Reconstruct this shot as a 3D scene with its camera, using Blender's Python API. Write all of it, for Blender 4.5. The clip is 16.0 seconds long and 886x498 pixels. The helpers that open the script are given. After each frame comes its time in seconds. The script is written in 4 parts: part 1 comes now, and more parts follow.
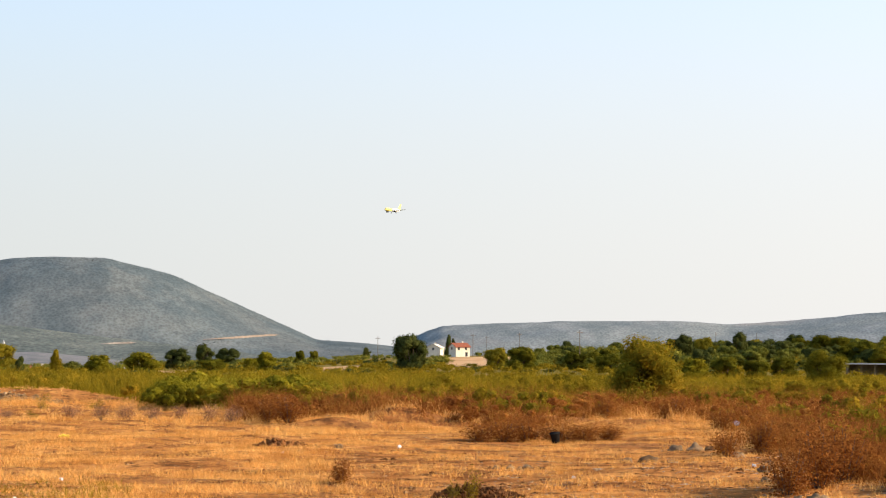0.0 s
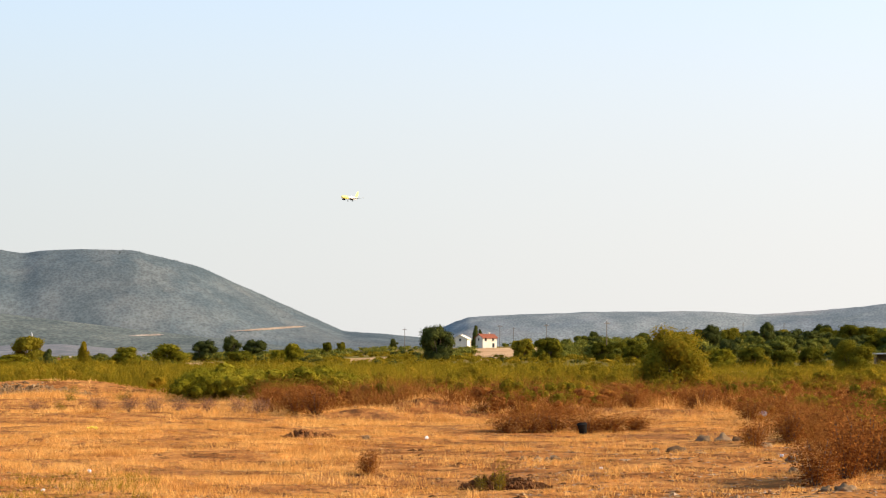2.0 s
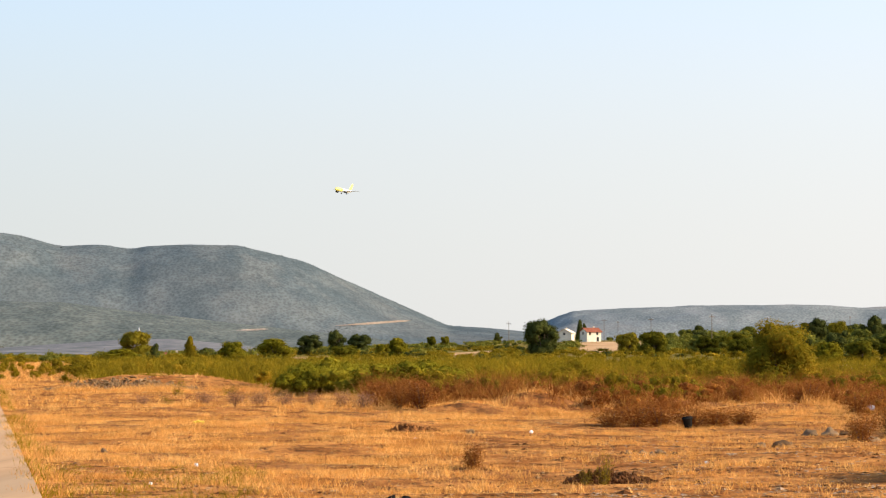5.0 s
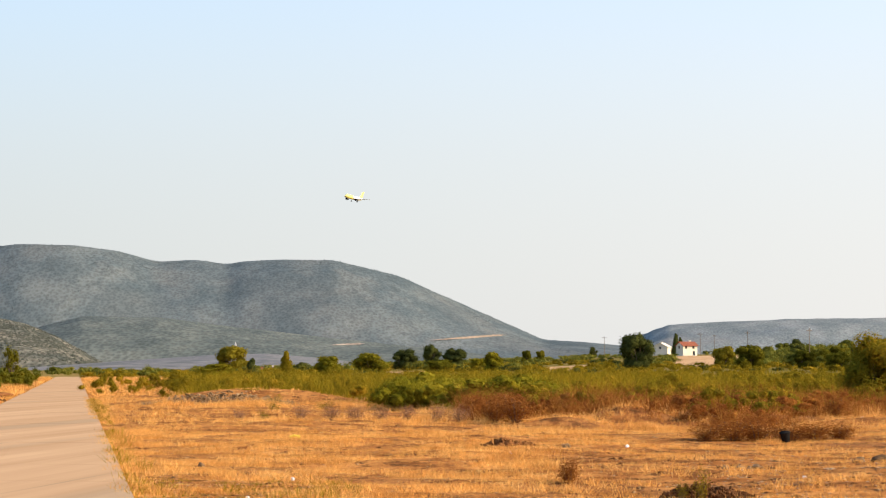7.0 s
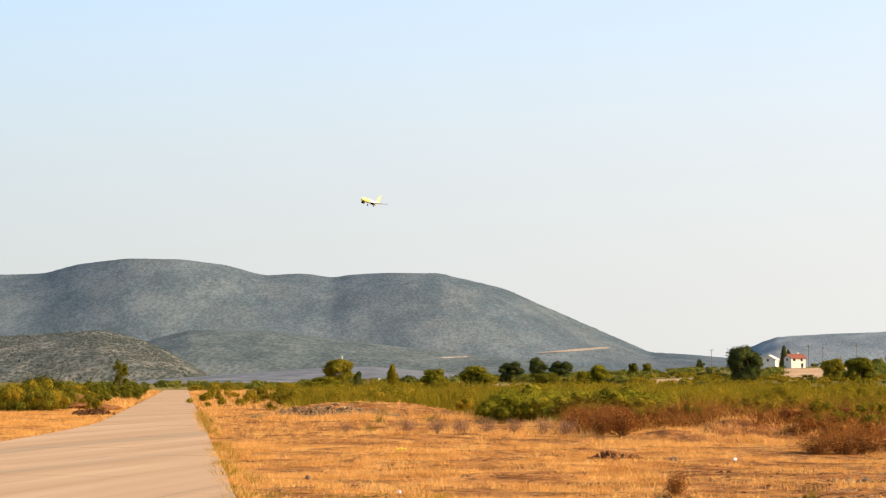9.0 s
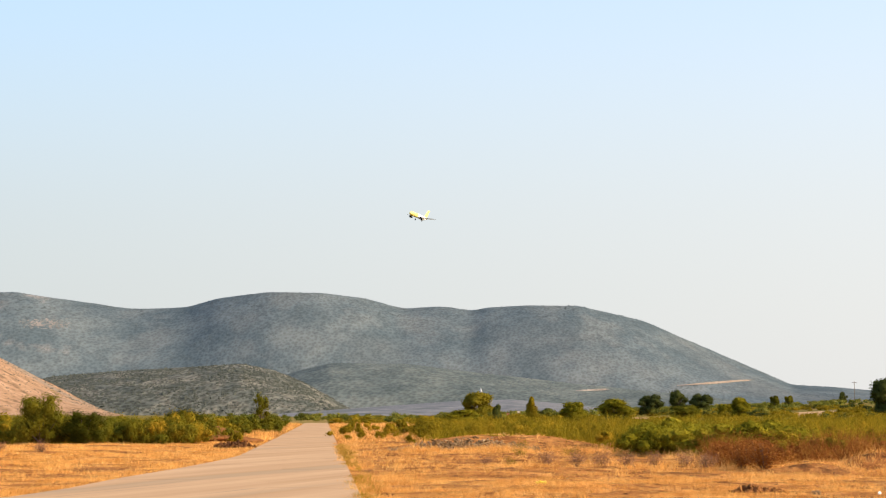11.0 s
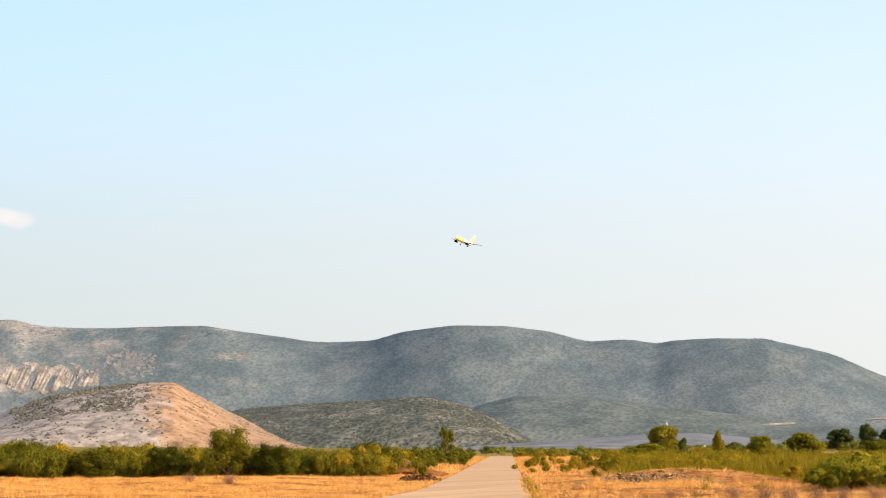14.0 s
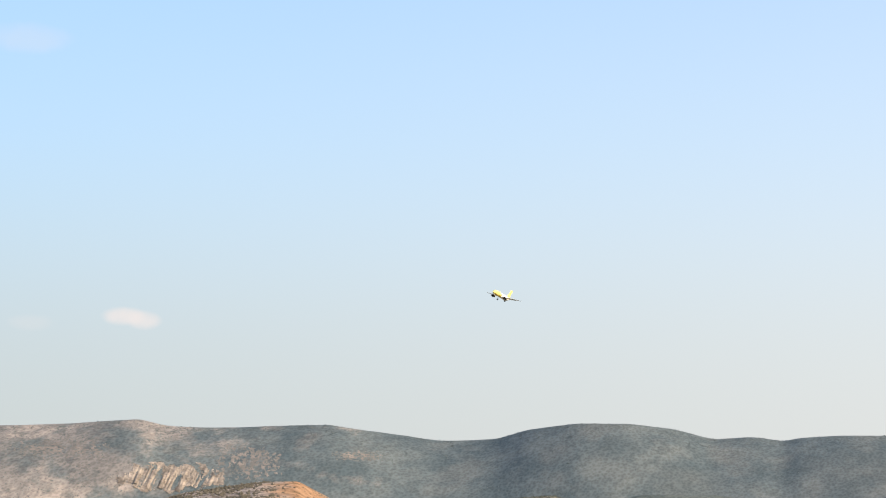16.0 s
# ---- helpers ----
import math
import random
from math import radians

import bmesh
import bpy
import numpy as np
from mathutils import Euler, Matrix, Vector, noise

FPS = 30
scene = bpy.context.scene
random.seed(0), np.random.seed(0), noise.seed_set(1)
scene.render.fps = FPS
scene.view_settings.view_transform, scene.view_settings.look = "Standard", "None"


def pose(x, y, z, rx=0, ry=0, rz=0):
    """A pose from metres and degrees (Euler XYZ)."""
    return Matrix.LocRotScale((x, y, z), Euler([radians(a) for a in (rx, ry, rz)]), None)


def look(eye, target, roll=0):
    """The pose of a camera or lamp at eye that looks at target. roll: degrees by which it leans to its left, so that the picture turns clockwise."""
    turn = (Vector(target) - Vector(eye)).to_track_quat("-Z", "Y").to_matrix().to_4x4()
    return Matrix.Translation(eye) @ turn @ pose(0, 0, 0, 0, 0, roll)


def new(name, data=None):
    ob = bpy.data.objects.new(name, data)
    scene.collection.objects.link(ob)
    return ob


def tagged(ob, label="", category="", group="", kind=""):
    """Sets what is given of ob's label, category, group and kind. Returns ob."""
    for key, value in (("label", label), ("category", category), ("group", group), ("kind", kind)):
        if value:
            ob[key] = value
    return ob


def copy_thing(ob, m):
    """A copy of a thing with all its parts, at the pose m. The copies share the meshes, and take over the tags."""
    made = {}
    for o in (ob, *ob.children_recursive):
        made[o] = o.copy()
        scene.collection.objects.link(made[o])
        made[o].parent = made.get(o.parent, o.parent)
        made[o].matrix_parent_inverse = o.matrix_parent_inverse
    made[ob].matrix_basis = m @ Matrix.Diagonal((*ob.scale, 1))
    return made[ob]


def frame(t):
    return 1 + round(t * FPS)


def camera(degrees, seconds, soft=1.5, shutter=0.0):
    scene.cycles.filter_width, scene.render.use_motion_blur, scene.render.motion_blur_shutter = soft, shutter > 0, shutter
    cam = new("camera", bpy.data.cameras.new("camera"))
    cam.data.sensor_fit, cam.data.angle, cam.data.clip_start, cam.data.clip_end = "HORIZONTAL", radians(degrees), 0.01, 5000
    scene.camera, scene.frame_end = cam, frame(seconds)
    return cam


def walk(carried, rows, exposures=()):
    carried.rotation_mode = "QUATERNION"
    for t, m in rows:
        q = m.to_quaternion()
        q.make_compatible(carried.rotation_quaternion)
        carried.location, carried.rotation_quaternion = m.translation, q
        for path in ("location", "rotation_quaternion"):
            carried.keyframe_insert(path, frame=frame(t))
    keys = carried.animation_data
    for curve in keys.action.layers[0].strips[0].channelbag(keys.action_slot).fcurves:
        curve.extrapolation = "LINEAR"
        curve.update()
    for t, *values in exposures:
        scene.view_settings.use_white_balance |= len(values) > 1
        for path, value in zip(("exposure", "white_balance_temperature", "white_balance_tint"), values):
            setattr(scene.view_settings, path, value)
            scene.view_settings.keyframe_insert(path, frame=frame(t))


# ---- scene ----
# a man-high camera on its stand: it pans and tilts, and does not travel
EYE = 1.6
cam = camera(24.0, 16.0, soft=1.2)
# seconds, turn to the left, upward tilt, lean to the right (degrees)
AIM = [
    (0.0, -0.030, 3.343, -0.455),
    (0.5, 0.159, 3.274, -0.436),
    (1.0, 0.343, 3.209, -0.360),
    (1.5, 0.526, 3.156, -0.320),
    (2.0, 0.699, 3.094, -0.285),
    (2.5, 0.874, 3.045, -0.278),
    (3.0, 1.311, 2.834, -0.279),
    (3.5, 1.799, 2.728, -0.265),
    (6.0, 4.862, 3.137, -0.166),
    (6.5, 5.514, 3.229, -0.145),
    (7.0, 6.165, 3.304, -0.120),
    (7.5, 6.818, 3.361, -0.087),
    (8.0, 7.472, 3.406, -0.083),
    (10.5, 11.906, 4.315, -0.017),
    (11.0, 12.884, 4.549, -0.034),
    (11.5, 13.973, 4.783, -0.037),
    (12.0, 15.143, 5.017, -0.077),
    (12.5, 16.232, 5.161, -0.105),
    (13.0, 17.142, 5.506, -0.155),
    (13.5, 17.804, 5.714, -0.221),
    (14.0, 17.961, 5.448, -0.215),
    (14.5, 18.358, 5.593, -0.235),
    (15.0, 19.162, 6.500, -0.253),
    (15.5, 20.149, 7.323, -0.222),
    (16.0, 21.368, 8.128, -0.208),
]


def aim(turn, tilt, lean):
    return pose(0, 0, EYE, 0, 0, turn) @ pose(0, 0, 0, 90 + tilt) @ pose(0, 0, 0, 0, 0, -lean)


walk(cam, [(t, aim(a, b, c)) for t, a, b, c in AIM], exposures=[(0.0, 1.15), (12.7, 1.15), (13.6, 1.25), (14.1, 1.27), (14.5, 1.17), (15.1, 1.11), (16.0, 1.09)])

# ---- world and sun ----
HAZE_SUN, HAZE_FAR = (2.72, 2.64, 2.58), (1.95, 1.99, 1.98)
BLUE_SUN, BLUE_FAR = (0.84, 0.95, 1.05), (0.46, 0.75, 0.91)
CLOUD = (2.8, 2.58, 2.5)
SUN_AZ, SUN_EL = 100.0, 27.0          # degrees clockwise from +y, and above the horizon
world = bpy.data.worlds.new("world")
scene.world = world
world.use_nodes = True
wn, wl = world.node_tree.nodes, world.node_tree.links
wn.clear()
sky = wn.new("ShaderNodeTexSky")
sky.sky_type, sky.sun_disc = "NISHITA", False
sky.sun_elevation, sky.sun_rotation = radians(SUN_EL), radians(SUN_AZ)
sky.altitude, sky.air_density, sky.dust_density, sky.ozone_density = 50, 1.0, 1.0, 1.0
def math_node(op, *values):
    n = wn.new("ShaderNodeMath")
    n.operation = op
    for k, v in enumerate(values):
        if isinstance(v, (int, float)):
            n.inputs[k].default_value = v
        else:
            wl.new(v, n.inputs[k])
    return n.outputs[0]


def sky_mix(fac, a, b):
    n = wn.new("ShaderNodeMix")
    n.data_type = "RGBA"
    for k, v in ((0, fac), (6, a), (7, b)):
        if isinstance(v, tuple):
            n.inputs[k].default_value = (*v, 1)
        else:
            wl.new(v, n.inputs[k])
    return n.outputs[2]


# summer haze: the sky pales towards the horizon, more so on the sun's side
coord = wn.new("ShaderNodeTexCoord")
axes = wn.new("ShaderNodeSeparateXYZ")
wl.new(coord.outputs["Generated"], axes.inputs[0])
haze = wn.new("ShaderNodeValToRGB")
for _ in range(3):
    haze.color_ramp.elements.new(0.5)
for e, (p, f) in zip(haze.color_ramp.elements, ((0.0, 0.97), (0.10, 0.93), (0.19, 0.62), (0.30, 0.40), (0.7, 0.05))):
    e.position, e.color = p, (f, f, f, 1)
haze.color_ramp.interpolation = "B_SPLINE"
wl.new(axes.outputs[2], haze.inputs[0])
side = wn.new("ShaderNodeMapRange")
side.inputs["From Min"].default_value, side.inputs["From Max"].default_value = -0.55, 0.25
wl.new(axes.outputs[0], side.inputs["Value"])
veil = sky_mix(side.outputs[0], HAZE_FAR, HAZE_SUN)
blue = sky_mix(side.outputs[0], BLUE_FAR, BLUE_SUN)
high = wn.new("ShaderNodeMix")
high.data_type, high.blend_type = "RGBA", "MULTIPLY"
high.inputs[0].default_value = 1.0
wl.new(sky.outputs[0], high.inputs[6])
wl.new(blue, high.inputs[7])
colour = sky_mix(haze.outputs[0], high.outputs[2], veil)

# small fair-weather clouds, by bearing and height (degrees) and half-sizes
azimuth = math_node("MULTIPLY", math_node("ARCTAN2", axes.outputs[0], axes.outputs[1]), 57.29578)
height = math_node("MULTIPLY", math_node("ARCSINE", axes.outputs[2]), 57.29578)
puff = wn.new("ShaderNodeTexNoise")
puff.inputs["Scale"].default_value, puff.inputs["Detail"].default_value = 120.0, 5.0
wl.new(coord.outputs["Generated"], puff.inputs["Vector"])
for ca_, ce_, wa, we, amount in ((-30.1, 6.18, 0.56, 0.24, 0.78), (-29.6, 6.08, 0.46, 0.25, 0.72), (-32.6, 5.95, 0.6, 0.22, 0.16), (-32.9, 13.6, 1.2, 0.4, 0.2)):
    u = math_node("POWER", math_node("ABSOLUTE", math_node("DIVIDE", math_node("SUBTRACT", azimuth, ca_), wa)), 2.0)
    w = math_node("POWER", math_node("ABSOLUTE", math_node("DIVIDE", math_node("SUBTRACT", height, ce_), we)), 2.0)
    body = math_node("SUBTRACT", math_node("ADD", 1.0, math_node("MULTIPLY", math_node("SUBTRACT", puff.outputs["Fac"], 0.5), 1.0)), math_node("ADD", u, w))
    soft = wn.new("ShaderNodeMapRange")
    soft.interpolation_type = "SMOOTHSTEP"
    soft.inputs["From Min"].default_value, soft.inputs["From Max"].default_value, soft.inputs["To Max"].default_value = -0.5, 1.1, amount
    wl.new(body, soft.inputs["Value"])
    colour = sky_mix(soft.outputs[0], colour, CLOUD)
bg = wn.new("ShaderNodeBackground")
bg.inputs["Strength"].default_value = 0.15
wo = wn.new("ShaderNodeOutputWorld")
wl.new(colour, bg.inputs[0])
wl.new(bg.outputs[0], wo.inputs[0])

sun_data = bpy.data.lights.new("sun", "SUN")
sun_data.energy, sun_data.angle, sun_data.color = 3.3, radians(0.6), (1.0, 0.76, 0.50)
sun = new("sun", sun_data)
ca, ce = radians(SUN_AZ), radians(SUN_EL)
sun.matrix_world = look((0, 0, 300), Vector((0, 0, 300)) - 100 * Vector((math.sin(ca) * math.cos(ce), math.cos(ca) * math.cos(ce), math.sin(ce))))


# ---- materials ----
def mat(name, stops, scale=1.0, rough=0.9, detail=6.0, bump=0.0, bump_scale=None, island=0.0, rnd=0.0, translucent=0.0, metal=0.0, spots=None, stretch=None, cells=None, other=None):
    """Noise-coloured surface. stops: (place, r, g, b). spots: (scale, size, (r, g, b), amount).
    other: (stops, x where it is whole, x where it ends, scale and reach of its ragged border, share of y)."""
    m = bpy.data.materials.new(name)
    m.use_nodes = True
    n, l = m.node_tree.nodes, m.node_tree.links
    n.clear()
    out, b = n.new("ShaderNodeOutputMaterial"), n.new("ShaderNodeBsdfPrincipled")
    tc = n.new("ShaderNodeTexCoord")
    src = tc.outputs["Object"]
    if stretch:
        mp = n.new("ShaderNodeMapping")
        mp.inputs["Scale"].default_value = stretch
        l.new(src, mp.inputs["Vector"])
        src = mp.outputs[0]
    tex = n.new("ShaderNodeTexNoise")
    tex.inputs["Scale"].default_value, tex.inputs["Detail"].default_value, tex.inputs["Roughness"].default_value = scale, detail, 0.65
    l.new(src, tex.inputs["Vector"])
    fac = tex.outputs["Fac"]
    for amount, node, socket in ((island, "ShaderNodeNewGeometry", "Random Per Island"), (rnd, "ShaderNodeObjectInfo", "Random")):
        if amount:
            g, mx = n.new(node), n.new("ShaderNodeMix")
            mx.inputs[0].default_value = amount
            l.new(fac, mx.inputs[2])
            l.new(g.outputs[socket], mx.inputs[3])
            fac = mx.outputs[0]
    ramp = n.new("ShaderNodeValToRGB")
    while len(ramp.color_ramp.elements) < len(stops):
        ramp.color_ramp.elements.new(0.5)
    for e, (p, *c) in zip(ramp.color_ramp.elements, stops):
        e.position, e.color = p, (*c, 1)
    l.new(fac, ramp.inputs[0])
    col = ramp.outputs[0]
    if other:
        ostops, x0, x1, oscale, reach, share = other
        r4 = n.new("ShaderNodeValToRGB")
        while len(r4.color_ramp.elements) < len(ostops):
            r4.color_ramp.elements.new(0.5)
        for e, (p, *c) in zip(r4.color_ramp.elements, ostops):
            e.position, e.color = p, (*c, 1)
        l.new(fac, r4.inputs[0])
        sx, rag, ma = n.new("ShaderNodeVectorMath"), n.new("ShaderNodeTexNoise"), n.new("ShaderNodeMath")
        rag.inputs["Scale"].default_value, rag.inputs["Detail"].default_value, rag.inputs["Roughness"].default_value = oscale, 6.0, 0.6
        l.new(src, rag.inputs["Vector"])
        l.new(src, sx.inputs[0])
        sx.operation, sx.inputs[1].default_value = "DOT_PRODUCT", (1, share, 0)
        ma.operation = "MULTIPLY_ADD"
        ma.inputs[1].default_value = reach
        l.new(rag.outputs["Fac"], ma.inputs[0])
        l.new(sx.outputs["Value"], ma.inputs[2])
        mr, mo = n.new("ShaderNodeMapRange"), n.new("ShaderNodeMix")
        mr.inputs["From Min"].default_value, mr.inputs["From Max"].default_value = x0 + reach * 0.5, x1 + reach * 0.5
        mr.inputs["To Min"].default_value, mr.inputs["To Max"].default_value = 1.0, 0.0
        l.new(ma.outputs[0], mr.inputs["Value"])
        mo.data_type = "RGBA"
        l.new(mr.outputs[0], mo.inputs[0])
        l.new(col, mo.inputs[6])
        l.new(r4.outputs[0], mo.inputs[7])
        col = mo.outputs[2]
    for sp in spots or ():
        s, size, c, amount = sp
        v = n.new("ShaderNodeTexNoise")
        v.inputs["Scale"].default_value, v.inputs["Detail"].default_value = s, 3.0
        l.new(src, v.inputs["Vector"])
        r2 = n.new("ShaderNodeMapRange")
        r2.inputs["From Min"].default_value, r2.inputs["From Max"].default_value = size, size + 0.08
        r2.inputs["To Max"].default_value = amount
        l.new(v.outputs["Fac"], r2.inputs["Value"])
        mx = n.new("ShaderNodeMix")
        mx.data_type = "RGBA"
        mx.inputs[7].default_value = (*c, 1)
        l.new(r2.outputs[0], mx.inputs[0])
        l.new(col, mx.inputs[6])
        col = mx.outputs[2]
    if cells:
        # close-set rounded bushes
        v = n.new("ShaderNodeTexVoronoi")
        v.inputs["Scale"].default_value = cells[0]
        l.new(src, v.inputs["Vector"])
        r3 = n.new("ShaderNodeMapRange")
        r3.inputs["From Min"].default_value, r3.inputs["From Max"].default_value = 0.25, 0.75
        r3.inputs["To Min"].default_value, r3.inputs["To Max"].default_value = cells[1], 1.16
        l.new(v.outputs["Distance"], r3.inputs["Value"])
        mx = n.new("ShaderNodeMix")
        mx.data_type, mx.blend_type = "RGBA", "MULTIPLY"
        mx.inputs[0].default_value = 1.0
        l.new(col, mx.inputs[6])
        l.new(r3.outputs[0], mx.inputs[7])
        col = mx.outputs[2]
    l.new(col, b.inputs["Base Color"])
    b.inputs["Roughness"].default_value, b.inputs["Metallic"].default_value = rough, metal
    b.inputs["Specular IOR Level"].default_value = 0.3 if rough < 0.8 else 0.0
    if bump:
        t2 = n.new("ShaderNodeTexNoise")
        t2.inputs["Scale"].default_value, t2.inputs["Detail"].default_value = bump_scale or scale * 4, 5.0
        l.new(src, t2.inputs["Vector"])
        bp = n.new("ShaderNodeBump")
        bp.inputs["Strength"].default_value, bp.inputs["Distance"].default_value = 1.0, bump
        l.new(t2.outputs["Fac"], bp.inputs["Height"])
        l.new(bp.outputs[0], b.inputs["Normal"])
    shader = b.outputs[0]
    if translucent:
        tr, ms = n.new("ShaderNodeBsdfTranslucent"), n.new("ShaderNodeMixShader")
        l.new(col, tr.inputs["Color"])
        ms.inputs[0].default_value = translucent
        l.new(shader, ms.inputs[1])
        l.new(tr.outputs[0], ms.inputs[2])
        shader = ms.outputs[0]
    l.new(shader, out.inputs["Surface"])
    return m


M = dict(
    # ridge: distance haze is painted in as a paler, bluer base colour
    ridge=mat("hazed_ridge", [(0.36, 0.148, 0.172, 0.172), (0.5, 0.185, 0.207, 0.202), (0.64, 0.235, 0.25, 0.24)], 0.014, detail=9, bump=0.8, bump_scale=0.08, stretch=(1, 0.4, 1), cells=(0.24, 0.8), spots=[(0.004, 0.57, (0.30, 0.28, 0.25), 0.6)]),
    lime=mat("yellow_green_leaves", [(0.34, 0.075, 0.07, 0.006), (0.5, 0.20, 0.175, 0.012), (0.68, 0.36, 0.29, 0.025)], 0.5, detail=3, island=0.14, translucent=0.35),
    woods=mat("mixed_leaves", [(0.36, 0.075, 0.085, 0.018), (0.5, 0.16, 0.165, 0.028), (0.66, 0.30, 0.255, 0.04)], 0.11, detail=3, island=0.15, translucent=0.3),
    soil=mat("dry_soil", [(0.34, 0.15, 0.056, 0.019), (0.47, 0.33, 0.130, 0.038), (0.62, 0.55, 0.25, 0.072)], 0.8, detail=12, bump=0.08, bump_scale=7,
             spots=[(0.12, 0.54, (0.27, 0.115, 0.045), 0.7), (0.7, 0.55, (0.19, 0.08, 0.03), 0.65), (2.2, 0.56, (0.11, 0.05, 0.022), 0.8), (7.0, 0.60, (0.09, 0.045, 0.022), 0.85)]),
    stubble=mat("far_stubble", [(0.34, 0.36, 0.21, 0.10), (0.5, 0.50, 0.31, 0.16), (0.66, 0.62, 0.42, 0.23)], 0.08, detail=8, bump=0.05, bump_scale=2),
    scrub=mat("scrub_soil", [(0.3, 0.128, 0.088, 0.032), (0.6, 0.24, 0.152, 0.056)], 0.2, detail=8, bump=0.1, bump_scale=2),
    farm=mat("farmland", [(0.36, 0.12, 0.10, 0.025), (0.5, 0.19, 0.145, 0.040), (0.66, 0.38, 0.235, 0.09)], 0.012, detail=8, stretch=(1, 0.5, 1)),
    straw=mat("straw", [(0.28, 0.42, 0.165, 0.040), (0.5, 0.76, 0.385, 0.098), (0.72, 0.95, 0.59, 0.20)], 0.6, detail=5, island=0.2, translucent=0.3),
    rust=mat("rust_leaves", [(0.32, 0.10, 0.036, 0.011), (0.46, 0.24, 0.085, 0.020), (0.58, 0.37, 0.145, 0.033), (0.72, 0.44, 0.25, 0.045)], 0.55, detail=3, island=0.2, translucent=0.42),
    faded=mat("faded_leaves", [(0.34, 0.22, 0.105, 0.055), (0.5, 0.36, 0.185, 0.10), (0.66, 0.48, 0.28, 0.15)], 1.5, detail=3, island=0.2, translucent=0.4),
    olive=mat("olive_leaves", [(0.34, 0.10, 0.078, 0.008), (0.5, 0.24, 0.178, 0.012), (0.66, 0.42, 0.265, 0.022)], 0.45, detail=3, island=0.14, translucent=0.42),
    green=mat("green_leaves", [(0.3, 0.055, 0.058, 0.007), (0.5, 0.14, 0.13, 0.012), (0.7, 0.27, 0.21, 0.02)], 0.4, detail=3, island=0.16, rnd=0.3, translucent=0.4),
    dark=mat("dark_leaves", [(0.15, 0.032, 0.040, 0.012), (0.5, 0.068, 0.078, 0.020), (0.85, 0.13, 0.13, 0.030)], 0.4, detail=3, island=0.2, rnd=0.3, translucent=0.2),
    gold=mat("turning_leaves", [(0.32, 0.11, 0.105, 0.010), (0.5, 0.22, 0.18, 0.014), (0.68, 0.42, 0.25, 0.022)], 0.5, detail=3, island=0.2, rnd=0.15, translucent=0.4),
    bark=mat("bark", [(0.3, 0.07, 0.05, 0.035), (0.7, 0.19, 0.14, 0.10)], 3, bump=0.02),
    # hill: scrub greens shifted to bluish grey, so the air's haze is in the colour
    hill=mat("hazed_hillside", [(0.38, 0.074, 0.097, 0.107), (0.5, 0.096, 0.119, 0.127), (0.64, 0.128, 0.148, 0.150)], 0.012, detail=10, bump=0.6, bump_scale=0.1, cells=(0.22, 0.85),
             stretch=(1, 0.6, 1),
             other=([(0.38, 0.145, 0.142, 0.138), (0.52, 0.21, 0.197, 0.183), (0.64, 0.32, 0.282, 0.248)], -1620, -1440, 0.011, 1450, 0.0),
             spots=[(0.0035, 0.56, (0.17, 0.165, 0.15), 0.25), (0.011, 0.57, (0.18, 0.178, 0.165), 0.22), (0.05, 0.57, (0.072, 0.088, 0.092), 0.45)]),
    foothill=mat("scrub_foothill", [(0.38, 0.084, 0.101, 0.096), (0.5, 0.108, 0.125, 0.115), (0.64, 0.146, 0.158, 0.140)], 0.03, detail=9, bump=0.6, bump_scale=0.15, stretch=(1, 0.6, 1), cells=(0.3, 0.78)),
    bushhill=mat("bushy_hillside", [(0.36, 0.075, 0.083, 0.071), (0.5, 0.108, 0.112, 0.092), (0.62, 0.175, 0.165, 0.13)], 0.06, detail=10, bump=1.4, bump_scale=0.3, stretch=(1, 0.5, 1), cells=(0.36, 0.55)),
    brown=mat("dry_hillside", [(0.35, 0.14, 0.095, 0.058), (0.46, 0.29, 0.175, 0.10), (0.65, 0.41, 0.262, 0.158)], 0.14, detail=9, bump=1.5, bump_scale=0.15,
              other=([(0.34, 0.14, 0.12, 0.10), (0.48, 0.27, 0.225, 0.185), (0.64, 0.42, 0.345, 0.28)], -9, 9, 0.045, 55, 0.482),
              spots=[(0.006, 0.56, (0.22, 0.19, 0.15), 0.6)]),
    concrete=mat("road_concrete", [(0.36, 0.43, 0.268, 0.145), (0.64, 0.54, 0.352, 0.20)], 0.9, detail=9, bump=0.004, bump_scale=20, rnd=0.02, stretch=(1, 0.025, 1),
                 spots=[(0.35, 0.58, (0.30, 0.23, 0.15), 0.45), (3.0, 0.64, (0.24, 0.19, 0.13), 0.5)]),
)


# ---- mesh helpers ----
def soup(name, verts, faces, material, parent=None, smooth=False):
    me = bpy.data.meshes.new(name)
    me.from_pydata(verts.tolist() if hasattr(verts, "tolist") else verts, [], faces.tolist() if hasattr(faces, "tolist") else faces)
    me.materials.append(material)
    if smooth:
        me.polygons.foreach_set("use_smooth", [True] * len(me.polygons))
    ob = new(name, me)
    ob.parent = parent
    return ob


def part(name, bm, material, parent=None, label=""):
    me = bpy.data.meshes.new(name)
    bm.to_mesh(me)
    bm.free()
    me.materials.append(material)
    ob = new(name, me)
    ob.parent = parent
    if label:
        tagged(ob, label)
    return ob


rng = np.random.default_rng(7)


def smooth01(a, b, x):
    u = np.clip((np.asarray(x, float) - a) / (b - a), 0, 1)
    return u * u * (3 - 2 * u)


def polar(az, r, z=0.0):
    return Vector((r * math.sin(radians(az)), r * math.cos(radians(az)), z))


# ---- the lie of the land ----
RISE_AZ, RISE = [-60, -35, -18, -12, -5, 0, 8, 20, 60], [2, 2, 1, 1.5, 5.5, 9, 11, 14, 14]


